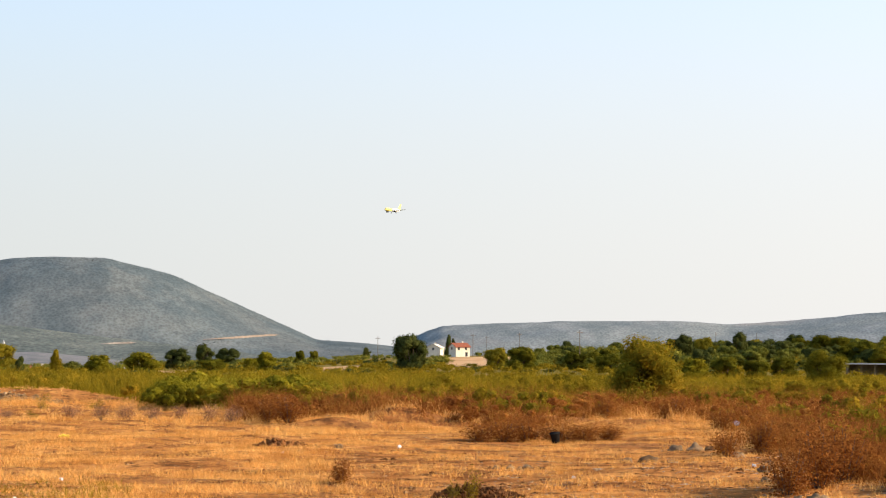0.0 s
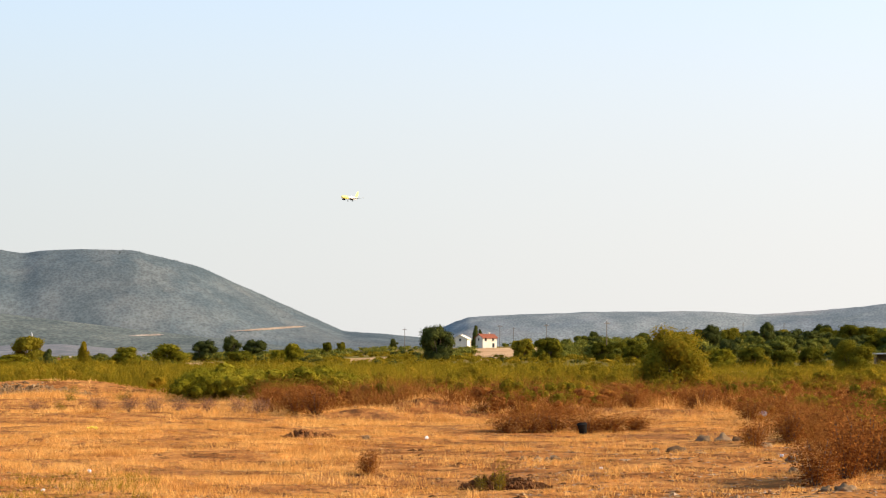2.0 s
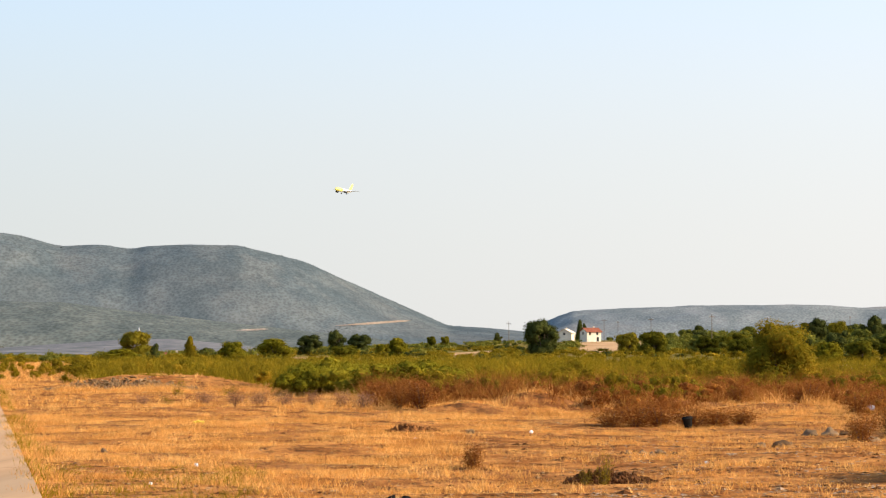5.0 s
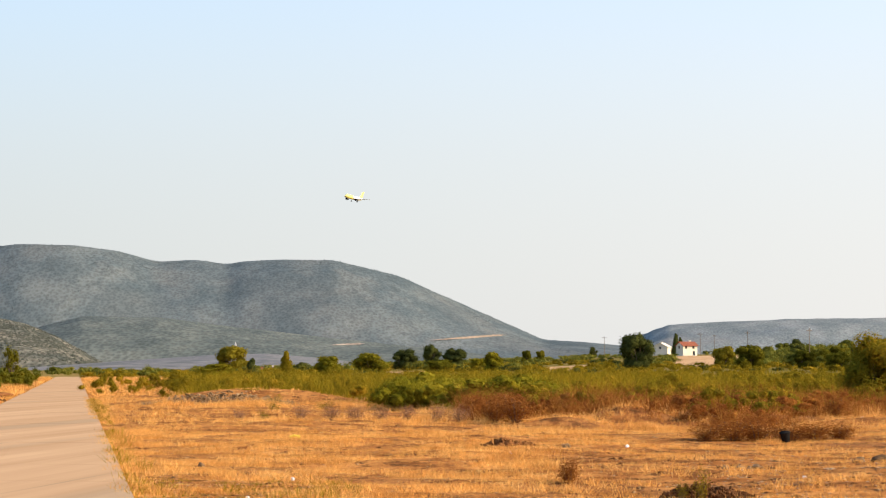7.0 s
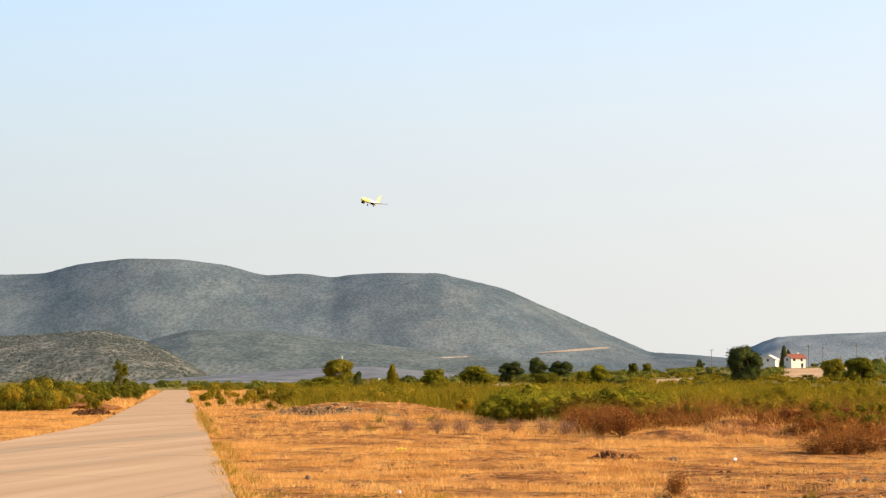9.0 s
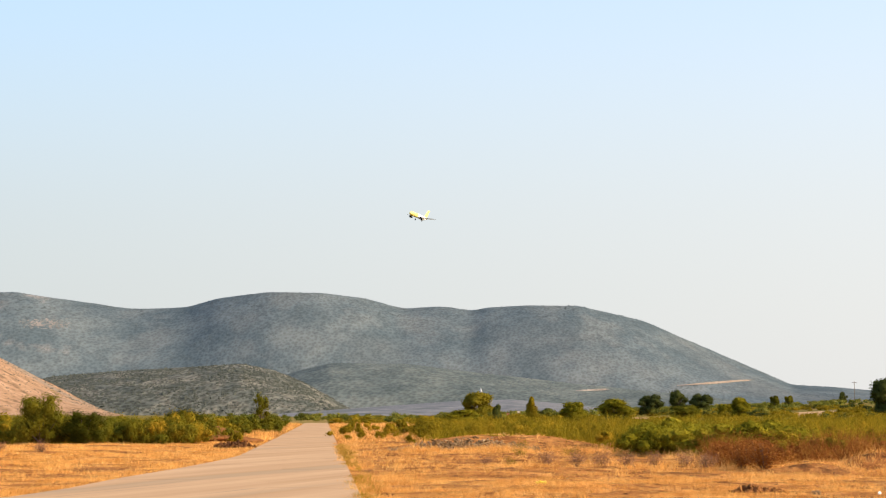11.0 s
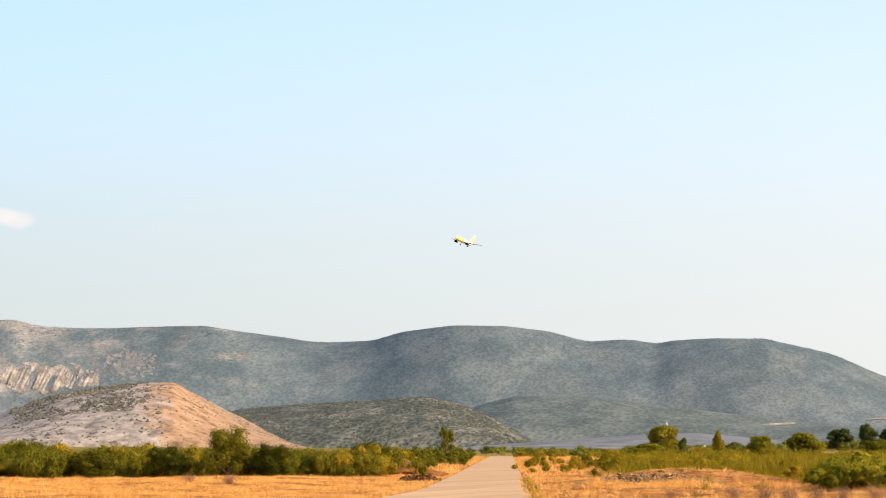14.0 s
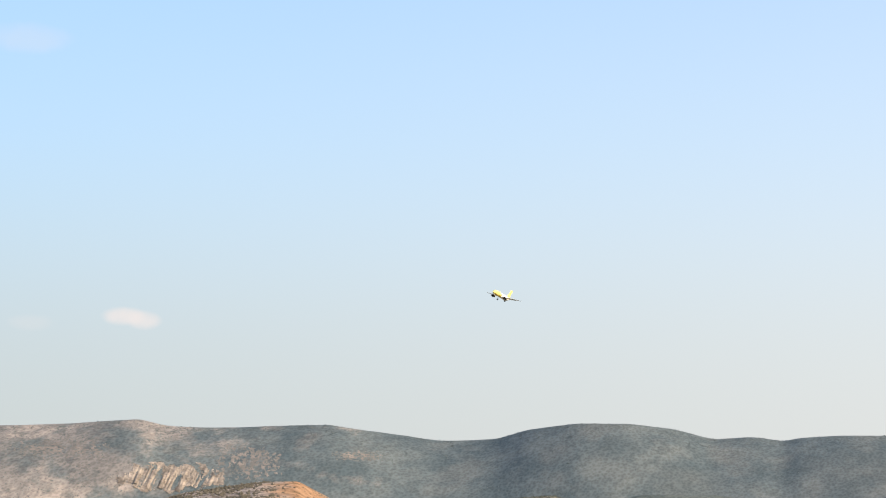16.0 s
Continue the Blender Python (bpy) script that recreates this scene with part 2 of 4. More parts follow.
def waves(x, y):
    return (0.10 * np.sin(x * 0.31 + 1.3 * np.sin(y * 0.17)) * np.sin(y * 0.23 + 0.7) + 0.05 * np.sin(x * 0.9 + y * 0.6) * np.sin(y * 1.1 - x * 0.35))


def land(x, y):
    """Height of the ground: level round the camera, rising gently beyond 120 m."""
    x, y = np.asarray(x, float), np.asarray(y, float)
    r, az = np.hypot(x, y), np.degrees(np.arctan2(x, y))
    off = x - (0.76 - 0.2893 * y)
    flat = 1 - smooth01(0.2, 4.0, off)
    side = 1 - smooth01(0.2, 4.0, -off - 4.5)
    onroad = np.minimum(flat, side) * (1 - smooth01(340, 420, r))
    h = waves(x, y) * smooth01(8, 25, r) * (1 - onroad) - 0.05
    # low spoil mounds in the dry field
    for mx, my, mw, mh in MOUNDS:
        h = h + mh * np.exp(-((x - mx) ** 2 / (mw * mw) + (y - my) ** 2 / (mw * mw * 0.4)))
    return h + np.interp(az, RISE_AZ, RISE) * smooth01(120, 1100, r)


MOUNDS = [(-1.3, 64, 1.5, 0.62), (-3.1, 62, 1.2, 0.36), (0.6, 66, 1.3, 0.3), (3.4, 66, 2.2, 0.3), (6.5, 63, 2.0, 0.25), (-21.5, 101, 3.0, 0.55), (-17.5, 100, 2.4, 0.5), (-14, 103, 3.0, 0.3)]


def clearing(az, r):
    """Stubble fields among the far hedges."""
    return ((az > 0.15) & (az < 1.95) & (r > 420) & (r < 775)) | ((az > -7.7) & (az < -6.5) & (r > 350) & (r < 470)) | ((az > 6.4) & (az < 9.4) & (r > 205) & (r < 262)) | ((az > 3.6) & (az < 5.2) & (r > 500) & (r < 640)) | ((az > -3.4) & (az < -2.2) & (r > 420) & (r < 520))


def ground():
    az = np.concatenate([np.linspace(-180, -42, 36, endpoint=False), np.linspace(-42, 20, 260, endpoint=False), np.linspace(20, 180, 40, endpoint=False)])
    r = np.concatenate([[0.5, 6, 12], np.geomspace(17, 260, 170), np.geomspace(270, 4900, 60)])
    A, R = np.meshgrid(np.radians(az), r)
    X, Y = R * np.sin(A), R * np.cos(A)
    V = np.stack([X, Y, land(X, Y)], -1).reshape(-1, 3)
    n, k = len(r), len(az)
    i, j = np.meshgrid(np.arange(n - 1), np.arange(k), indexing="ij")
    j2 = (j + 1) % k
    F = np.stack([i * k + j, (i + 1) * k + j, (i + 1) * k + j2, i * k + j2], -1).reshape(-1, 4)[:, ::-1]
    ob = soup("ground", V, F, M["soil"], smooth=True)
    ob.data.materials.append(M["scrub"])
    ob.data.materials.append(M["farm"])
    ob.data.materials.append(M["stubble"])
    c = V[F].mean(1)
    rc, ac = np.hypot(c[:, 0], c[:, 1]), np.degrees(np.arctan2(c[:, 0], c[:, 1]))
    edge = np.interp(ac, [-180, -40, -20, -19.2, -14.2, -13.4, -7, -4, -1, 3, 12, 180], [118, 118, 120, 330, 330, 116, 108, 90, 105, 130, 135, 100]) + 6 * np.sin(ac * 3.1) + 4 * np.sin(ac * 7.7)
    ob.data.polygons.foreach_set("material_index", np.where(rc < edge, 0, np.where(clearing(ac, rc), 3, np.where(rc < 300, 1, 2))).astype(int).tolist())
    tagged(ob, "dry straw-coloured field giving way to green scrub and farmland", "ground", kind="structure")


ground()


# ---- hills ----
def interp_soft(az, a, e):
    """Eased curve through a few ridge heights."""
    fine = np.linspace(a[0], a[-1], 900)
    y = np.interp(fine, a, e)
    k = np.hanning(15)
    y = np.convolve(np.pad(y, 7, mode="edge"), k / k.sum(), mode="valid")
    return np.interp(az, fine, y)


def fold(x, y, s, seed):
    return (np.sin(x / s + seed + 1.7 * np.sin(y / s * 0.7 + seed)) * np.sin(y / s * 1.1 + 0.6 * np.sin(x / s * 1.3)))


HILL = {}


def hill(name, az, el, foot, ridge, material, label, spur=0.0, rough=3.5, steps=(460, 70), power=1.0):
    """A hill whose crest stands el degrees above the eye at the bearings az, between foot and ridge metres away."""
    a = np.linspace(az[0], az[-1], steps[0])
    e = interp_soft(a, az, el)
    top = max(el)
    wide = np.hanning(61) / np.hanning(61).sum()
    rr = ridge + spur * (top - np.convolve(np.pad(e, 30, mode="edge"), wide, mode="valid"))
    v = np.concatenate([np.linspace(0, 1, steps[1]), np.linspace(1.04, 1.6, 10)])
    Vv, Aa = np.meshgrid(v, a, indexing="ij")
    R = foot + (rr[None] - foot) * Vv
    X, Y = R * np.sin(np.radians(Aa)), R * np.cos(np.radians(Aa))
    z0 = land(X, Y) - 1.0
    crest = EYE + rr * np.tan(np.radians(e))
    up = np.where(Vv <= 1, np.clip(Vv, 0, 1) ** power * (1.5 - 0.5 * np.clip(Vv, 0, 1)), 1 - 0.9 * np.clip(Vv - 1, 0, 1) ** 1.3)
    lump = (fold(X, Y, 170, 1.0) * 2.2 + fold(X, Y, 70, 2.0) + 0.3 * fold(X, Y, 33, 3.0)) * rough
    lump = lump * np.sin(np.pi * np.clip(Vv * 0.93, 0, 1)) + 0.35 * rough * fold(X, Y, 14, 4.0) * np.clip(Vv, 0, 1) * 0.5
    Z = z0 + (crest[None] - z0) * up + lump
    n, k = Vv.shape
    i, j = np.meshgrid(np.arange(n - 1), np.arange(k - 1), indexing="ij")
    F = np.stack([i * k + j, i * k + j + 1, (i + 1) * k + j + 1, (i + 1) * k + j], -1).reshape(-1, 4)
    ob = soup(name, np.stack([X, Y, Z], -1).reshape(-1, 3), F, material, smooth=True)
    HILL[name] = (a, v, X, Y, Z)
    return tagged(ob, label, "hill", kind="structure")


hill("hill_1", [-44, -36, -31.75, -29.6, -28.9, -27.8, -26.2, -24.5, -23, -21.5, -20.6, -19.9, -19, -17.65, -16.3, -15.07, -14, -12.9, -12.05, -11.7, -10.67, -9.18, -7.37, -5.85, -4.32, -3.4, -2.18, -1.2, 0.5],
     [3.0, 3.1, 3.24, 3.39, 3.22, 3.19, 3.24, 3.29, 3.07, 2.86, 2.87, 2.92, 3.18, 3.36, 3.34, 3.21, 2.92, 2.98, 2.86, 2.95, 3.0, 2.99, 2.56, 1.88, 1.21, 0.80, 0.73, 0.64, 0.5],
     2950, 3200, M["hill"], "long grey-green hill range covered in low scrub, haze painted into its colour", spur=250, rough=1.6, steps=(480, 64))
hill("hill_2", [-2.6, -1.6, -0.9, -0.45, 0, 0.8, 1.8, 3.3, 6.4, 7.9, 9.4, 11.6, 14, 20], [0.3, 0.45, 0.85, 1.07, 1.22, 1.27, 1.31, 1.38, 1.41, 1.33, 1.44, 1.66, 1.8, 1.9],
     3600, 4000, M["ridge"], "distant flat-topped ridge, bluish with painted haze", spur=500)
hill("hill_3", [-25.5, -23.5, -22, -20, -18.4, -17.5, -16.6, -15.5, -15], [0.5, 1.03, 1.16, 1.31, 1.41, 1.24, 0.86, 0.2, -0.05], 1180, 1330, M["bushhill"], "rounded hill dotted with dark bushes", spur=110, rough=1.0, power=0.8, steps=(260, 60))
hill("hill_4", [-36, -33, -31.7, -30, -28.4, -26.35, -25.3, -24.1, -22.9, -21.9, -21.2], [-0.1, 0.0, 0.27, 0.82, 1.42, 1.73, 1.74, 1.14, 0.55, 0.12, -0.1], 980, 1110, M["brown"],
     "bare hill of dry reddish grass and rock", spur=130, rough=0.9, power=0.85, steps=(260, 60))
hill("hill_7", [-42, -38, -34, -32.4, -31.4, -30.6, -30], [0.3, 0.8, 0.95, 0.72, 0.55, 0.3, 0.0], 1150, 1300, M["brown"], "low bare hill of dry grass", spur=100, rough=0.6, power=0.85, steps=(120, 40))
hill("hill_5", [-20.5, -18, -16.8, -16, -14, -12, -9, -6, -4], [0.1, 0.85, 1.2, 1.40, 1.40, 1.18, 0.85, 0.55, 0.3], 1560, 1750, M["foothill"], "low scrub-covered foothill shoulder", spur=50, rough=1.5, power=0.8, steps=(260, 50))

M["grey"] = mat("grey_gravel", [(0.3, 0.11, 0.116, 0.12), (0.5, 0.175, 0.175, 0.172), (0.72, 0.26, 0.25, 0.235)], 0.12, detail=9, bump=0.5, spots=[(0.03, 0.55, (0.10, 0.11, 0.11), 0.6)])
hill("hill_6", [-19, -18, -17.4, -15.1, -12.4, -11, -9.5, -8, -6], [-0.12, -0.06, 0.02, 0.19, 0.38, 0.42, 0.30, 0.12, 0.0], 830, 1050, M["grey"], "pale bare gravel slope at the foot of the hills", rough=0.3, power=0.8, steps=(160, 30))


def on_hill(name, az, el):
    """The place on a hill's face at a bearing and an elevation seen from the camera."""
    a, v, X, Y, Z = HILL[name]
    u = float(np.interp(az, a, np.arange(len(a))))
    j = min(int(u), len(a) - 2)
    g = u - j
    x, y, z = (G[:, j] * (1 - g) + G[:, j + 1] * g for G in (X, Y, Z))
    e = np.degrees(np.arctan2(z - EYE, np.hypot(x, y)))
    top = int(np.argmax(e))
    k = min(max(int(np.argmax(e >= el)), 1), top) if (e >= el).any() else top
    f = min(max((el - e[k - 1]) / max(e[k] - e[k - 1], 1e-6), 0), 1)
    return Vector([float(G[k - 1] * (1 - f) + G[k] * f) for G in (x, y, z)])


# ---- concrete road ----
def road_edges(y):
    xr = 0.76 - 0.2893 * y
    w = 4.2 + min(3.2 * max((80 - y) / 42, 0) ** 1.5, 4.6)
    return xr - w, xr


def road():
    base = new("road")
    tagged(base, "pale worn concrete lane of cast slabs running to the hills", "road", kind="structure")
    y = -6.0
    while y < 345:
        y2 = y + 5.0
        for s in (0, 1):
            bm = bmesh.new()
            q = []
            for yy in (y + 0.0015, y2 - 0.0015):
                a, b = road_edges(yy)
                m = b - 2.1
                q.append((a, m - 0.0015) if s == 0 else (m + 0.0015, b))
            zt = 0.006 + 0.0015 * math.sin(y * 1.7 + s)
            vs = [bm.verts.new((x, yy, z + float(land(x, yy)) + 0.05)) for z in (zt, -0.25) for x, yy in ((q[0][0], y + 0.0015), (q[0][1], y + 0.0015), (q[1][1], y2 - 0.0015), (q[1][0], y2 - 0.0015))]
            for f in ((0, 1, 2, 3), (0, 4, 5, 1), (1, 5, 6, 2), (2, 6, 7, 3), (3, 7, 4, 0)):
                bm.faces.new([vs[k] for k in f])
            bmesh.ops.recalc_face_normals(bm, faces=bm.faces[:])
            part("slab", bm, M["concrete"], base)
        y = y2


road()


# ---- plants ----
def grid_mesh(name, verts, per, material, parent=None):
    """A mesh of many separate faces with `per` corners each."""
    verts = np.ascontiguousarray(verts, dtype=np.float32).reshape(-1, 3)
    n = len(verts)
    me = bpy.data.meshes.new(name)
    me.vertices.add(n)
    me.vertices.foreach_set("co", verts.ravel())
    me.loops.add(n)
    me.loops.foreach_set("vertex_index", np.arange(n, dtype=np.int32))
    me.polygons.add(n // per)
    me.polygons.foreach_set("loop_start", np.arange(0, n, per, dtype=np.int32))
    me.update(calc_edges=True)
    me.validate()
    me.materials.append(material)
    ob = new(name, me)
    ob.parent = parent
    return ob


def unit(v):
    return v / np.maximum(np.linalg.norm(v, axis=-1, keepdims=True), 1e-6)


def leaf_faces(P, N, size, jitter=0.3, upright=0.0):
    """Small leaf diamonds at P, facing about N; upright ones are slim and point up and out, like shoots."""
    n = len(P)
    N = unit(unit(N) + rng.normal(0, jitter, (n, 3)))
    u = unit(np.cross(N, rng.normal(0, 1, (n, 3))))
    if upright:
        rise = np.array([0, 0, 1.0]) + 0.35 * N + rng.normal(0, 0.35, (n, 3))
        u = unit(u * (1 - upright) + upright * unit(rise - N * (rise * N).sum(-1, keepdims=True)))
    w = np.cross(N, u) * (0.6 - 0.2 * upright)
    s = (size * rng.uniform(0.6, 1.4, n))[:, None]
    l = s * (1 + 0.5 * upright)
    return np.stack([P - u * l, P - w * s, P + u * l, P + w * s], 1)


def icosahedron():
    g = (1 + 5 ** 0.5) / 2
    V = np.array([(-1, g, 0), (1, g, 0), (-1, -g, 0), (1, -g, 0), (0, -1, g), (0, 1, g), (0, -1, -g), (0, 1, -g), (g, 0, -1), (g, 0, 1), (-g, 0, -1), (-g, 0, 1)])
    F = np.array([(0, 11, 5), (0, 5, 1), (0, 1, 7), (0, 7, 10), (0, 10, 11), (1, 5, 9), (5, 11, 4), (11, 10, 2), (10, 7, 6), (7, 1, 8), (3, 9, 4), (3, 4, 2), (3, 2, 6), (3, 6, 8), (3, 8, 9), (4, 9, 5), (2, 4, 11), (6, 2, 10), (8, 6, 7), (9, 8, 1)])
    return V / math.sqrt(1 + g * g), F


def halved(V, F):
    """Each triangle of a ball cut into four."""
    T = V[F]
    a, b, c = T[:, 0], T[:, 1], T[:, 2]
    ab, bc, ca_ = unit(a + b), unit(b + c), unit(c + a)
    return np.concatenate([np.stack(t, 1) for t in ((a, ab, ca_), (ab, b, bc), (ca_, bc, c), (ab, bc, ca_))])


COARSE = icosahedron()[0][icosahedron()[1]]
FINE = halved(*icosahedron())


def hearts(C, R, share=0.75, fine=True):
    """Dense inner sprays of the lobes: tilted leaf clusters laid like shingles round C, with half-sizes R."""
    T = FINE if fine else COARSE
    n, k = len(C), len(T)
    mid = T.mean(1, keepdims=True)
    V = np.repeat((T - mid)[None], n, 0) * rng.uniform(0.8, 1.5, (n, k, 1, 1)) + mid[None] * rng.uniform(0.72, 1.15, (n, k, 1, 1))
    V = V + rng.normal(0, 0.13 if fine else 0.2, V.shape)
    return (C[:, None, None] + V * R[:, None, None] * share).reshape(-1, 3, 3)


def bush_leaves(x, y, h, w, per, size, lift=0.12, corners=4, heart=0.56):
    """Leaves of many bushes: a few uneven lobes each, with a dense heart and leaves round it."""
    n = len(x)
    z = land(x, y)
    lobes = 6
    lc = rng.normal(0, 0.5, (n, lobes, 3)) * np.stack([w, w, np.zeros(n)], -1)[:, None] * 0.5
    lc[..., 2] = h[:, None] * rng.uniform(0.22, 0.7, (n, lobes))
    lr = rng.uniform(0.2, 0.36, (n, lobes))
    pick = rng.integers(0, lobes, (n, per))
    d = unit(rng.normal(0, 1, (n, per, 3)))
    rad = np.take_along_axis(lr, pick, 1)[..., None] * rng.uniform(0.5, 1.25, (n, per, 1))
    P = np.take_along_axis(lc, pick[..., None].repeat(3, -1), 1) + d * rad * np.stack([w, w, h * 0.95], -1)[:, None]
    P[..., 2] = np.maximum(P[..., 2], lift * h[:, None] * rng.uniform(0, 1, (n, per)))
    foot = np.stack([x, y, z], -1)[:, None]
    P += foot
    leaves = leaf_faces(P.reshape(-1, 3), d.reshape(-1, 3) + (0, 0, 0.25), size * 1.25, 0.35, 0.8)[:, :corners]
    if corners == 4:
        return leaves
    R = lr[..., None] * np.stack([w, w, h * 0.95], -1)[:, None]
    return np.concatenate([leaves, hearts((lc + foot).reshape(-1, 3), R.reshape(-1, 3), heart, size < 0.1)])


def scatter(az0, az1, r0, r1, count):
    """Points spread evenly over a sector; r0 and r1 may depend on the bearing."""
    az = rng.uniform(az0, az1, count)
    a = r0(az) if callable(r0) else np.full(count, float(r0))
    b = r1(az) if callable(r1) else np.full(count, float(r1))
    r = np.sqrt(rng.uniform(0, 1, count) * (b * b - a * a) + a * a)
    return az, r, r * np.sin(np.radians(az)), r * np.cos(np.radians(az))


def off_road(x, y, gap=0.3):
    o = x - (0.76 - 0.2893 * y)
    w = 4.2 + np.minimum(3.2 * np.maximum((80 - y) / 42, 0) ** 1.5, 4.6)
    return (o > gap) | (o < -w - gap) | (y > 350)


def patchy(x, y, s, seed):
    return 0.5 + 0.25 * (np.sin(x / s + seed) * np.sin(y / s * 1.3 + 2 * seed) + np.sin(x / s * 2.3 + y / s * 1.7 + seed) * np.sin(y / s * 2.9 - x / s))


def clumpy(x, y, s, seed):
    """0 to 1: uneven patches about s metres across."""
    u, v = x / s, y / s
    k = np.sin(u + seed + 1.6 * np.sin(v * 0.83 + seed * 2)) + np.sin(v * 1.21 - 0.4 * u + 2.3 * seed + 1.3 * np.sin(u * 1.37)) + np.sin(0.77 * (u + v) + 1.9 * np.sin(u * 0.61 - v * 0.47 + seed))
    return smooth01(-1.5, 1.6, k)


def straw(name, r0, r1, count, blades, hgt, wid, label, az0=-34, az1=13.5, even=0.0, spread=0.05, material="straw", beside=None):
    az, r, x, y = scatter(az0, az1, r0, r1, count)
    if beside:
        x = 0.76 - 0.2893 * y + beside[0] + (beside[1] - beside[0]) * rng.uniform(0, 1, count) ** 1.5
    dense = 0.50 * clumpy(x, y, 0.16, 1.0) + 0.42 * clumpy(x, y, 0.42, 2.0) + 0.12 * clumpy(x, y, 1.7, 3.0) + 0.06 * clumpy(x, y, 7.0, 4.0) + 0.27 * smooth01(-3, 8, -az) + even
    keep = off_road(x, y, beside[0] if beside else 0.12) & (dense > rng.uniform(0.36, 0.78, count)) & ((az > -19.6) | (r < 118))
    keep &= ~((az < -7.2) & (abs(r - 58 - 3 * np.sin(az * 0.8)) < 4.5) & (rng.uniform(0, 1, count) < 0.75))
    keep &= ~((az > -9) & (r < 26.5) & (rng.uniform(0, 1, count) < 0.55))
    keep &= ~((az > -3) & (r < 46) & (rng.uniform(0, 1, count) < 0.42))
    keep &= np.hypot(x - 0.5, y - 27.6) > 0.75
    x, y = x[keep], y[keep]
    n = len(x)
    z = land(x, y)
    h = hgt * np.clip(rng.lognormal(-0.25, 0.45, n), 0.3, 1.25) * (0.45 + 1.1 * clumpy(x, y, 0.8, 5.0))
    P = np.stack([x, y, z], -1)[:, None] + np.concatenate([rng.normal(0, spread, (n, blades, 2)), np.full((n, blades, 1), -0.02)], -1)
    lean = rng.normal(0, 0.5, (n, blades, 2)) * h[:, None, None]
    tip = P + np.concatenate([lean, (h[:, None] * rng.uniform(0.6, 1.1, (n, blades)))[..., None]], -1)
    ang = rng.uniform(0, math.pi, (n, blades))
    side = np.stack([np.cos(ang), np.sin(ang), np.zeros_like(ang)], -1) * wid
    V = np.stack([P - side, P + side, tip + side * 0.4], 2)
    return tagged(grid_mesh(name, V, 3, M[material]), label, "grass", kind="stuff")


straw("dry_grass", 20.5, 60, 170000, 5, 0.08, 0.006, "short bleached dry grass in loose tufts")
straw("dry_grass", 60, 125, 60000, 5, 0.13, 0.012, "short bleached dry grass in loose tufts")
straw("grass_tufts", 24, 66, 6500, 26, 0.115, 0.0065, "taller bleached tufts of dry grass", even=-0.04, spread=0.085)

straw("tall_grass", lambda a: np.interp(a, [-7, -4, 0, 7, 14], [62, 62, 64, 58, 46]), 160, 26000, 6, 0.30, 0.009, "tall bleached grass standing among rust-brown scrub", -7, 13.8)
straw("tall_grass", 57, 68, 2200, 9, 0.16, 0.008, "tall bleached grass on low earth mounds", -5, 1, 0.1, 0.1)
straw("tall_grass", 52, 74, 1100, 9, 0.2, 0.007, "tall bleached grass standing among rust-brown scrub", 3.4, 8.6, 0.12, 0.1)
straw("tall_grass", 86, 93, 1500, 8, 0.24, 0.012, "tall bleached grass before the rubble", -14.0, -6.5, 0.1, 0.1)
straw("stubble", 30, 120, 85000, 4, 0.085, 0.012, "pale bleached stubble of a mown field", -37, -17.6, 0.3)
straw("lane_grass", 125, 330, 16000, 6, 0.3, 0.03, "bleached dry grass beside the lane", -20, -13.2)
inner = lambda az: np.interp(az, [-6, -3, 0, 2.6, 3.6, 5, 7.6, 8.4, 9.4, 14], [70, 66, 65, 58, 66, 72, 66, 48, 38, 30])
near_edge = lambda az: np.interp(az, [9.2, 10.2, 11.2, 12.4], [45, 38, 32, 28.5])
outer = lambda az: np.interp(az, [-6, -3, 0, 4, 7, 14], [84, 92, 100, 112, 140, 150])
edge = lambda az: np.interp(az, [-18, -14.6, -13.3, -9, -7.2, -6.4, -4, -1, 3, 6, 14], [230, 200, 112, 100, 96, 86, 84, 90, 100, 120, 130])


def thicket(name, material, az0, az1, r0, r1, count, h, w, per, size, label, thin=0.0, corners=3):
    az, r, x, y = scatter(az0, az1, r0, r1, count)
    keep = off_road(x, y, 0.8) & ~clearing(az, r) & (patchy(x, y, 9, 4.0) > thin * rng.uniform(0.3, 1.0, count))
    x, y = x[keep], y[keep]
    n = len(x)
    hh = h * rng.uniform(0.4, 1.35, n) * (0.75 + 0.5 * patchy(x, y, 14, 5.0))
    return tagged(grid_mesh(name, bush_leaves(x, y, hh, hh * w * rng.uniform(0.8, 1.3, n), per, size, corners=corners, heart=0.36 if material == "rust" else 0.5), corners, M[material]), label, "shrubs", kind="stuff")


thicket("rust_scrub", "rust", -5.5, 14, inner, outer, 1400, 0.66, 1.3, 300, 0.03, "dense rust-brown autumn scrub", 0.9)
thicket("mixed_scrub", "olive", -5.5, 14, lambda a: inner(a) + 8, lambda a: outer(a) + 16, 200, 0.85, 1.2, 420, 0.034, "olive bushes among rust-brown scrub", 0.6)
thicket("mixed_scrub", "gold", -5.5, 14, lambda a: inner(a) + 4, lambda a: outer(a) + 16, 240, 0.85, 1.2, 420, 0.034, "yellowing bushes among rust-brown scrub", 0.6)
thicket("rust_scrub", "rust", 9.2, 14.5, near_edge, 52, 210, 0.5, 1.25, 800, 0.016, "dense rust-brown autumn scrub")
thicket("green_scrub", "olive", -13.4, 14, edge, lambda a: edge(a) + 55, 800, 1.15, 1.25, 760, 0.042, "dense olive-green scrub", 0.72)
thicket("green_scrub", "olive", -13.7, 14, lambda a: edge(a) + 55, 290, 900, 0.75, 1.7, 190, 0.085, "dense olive-green scrub", 0.4)
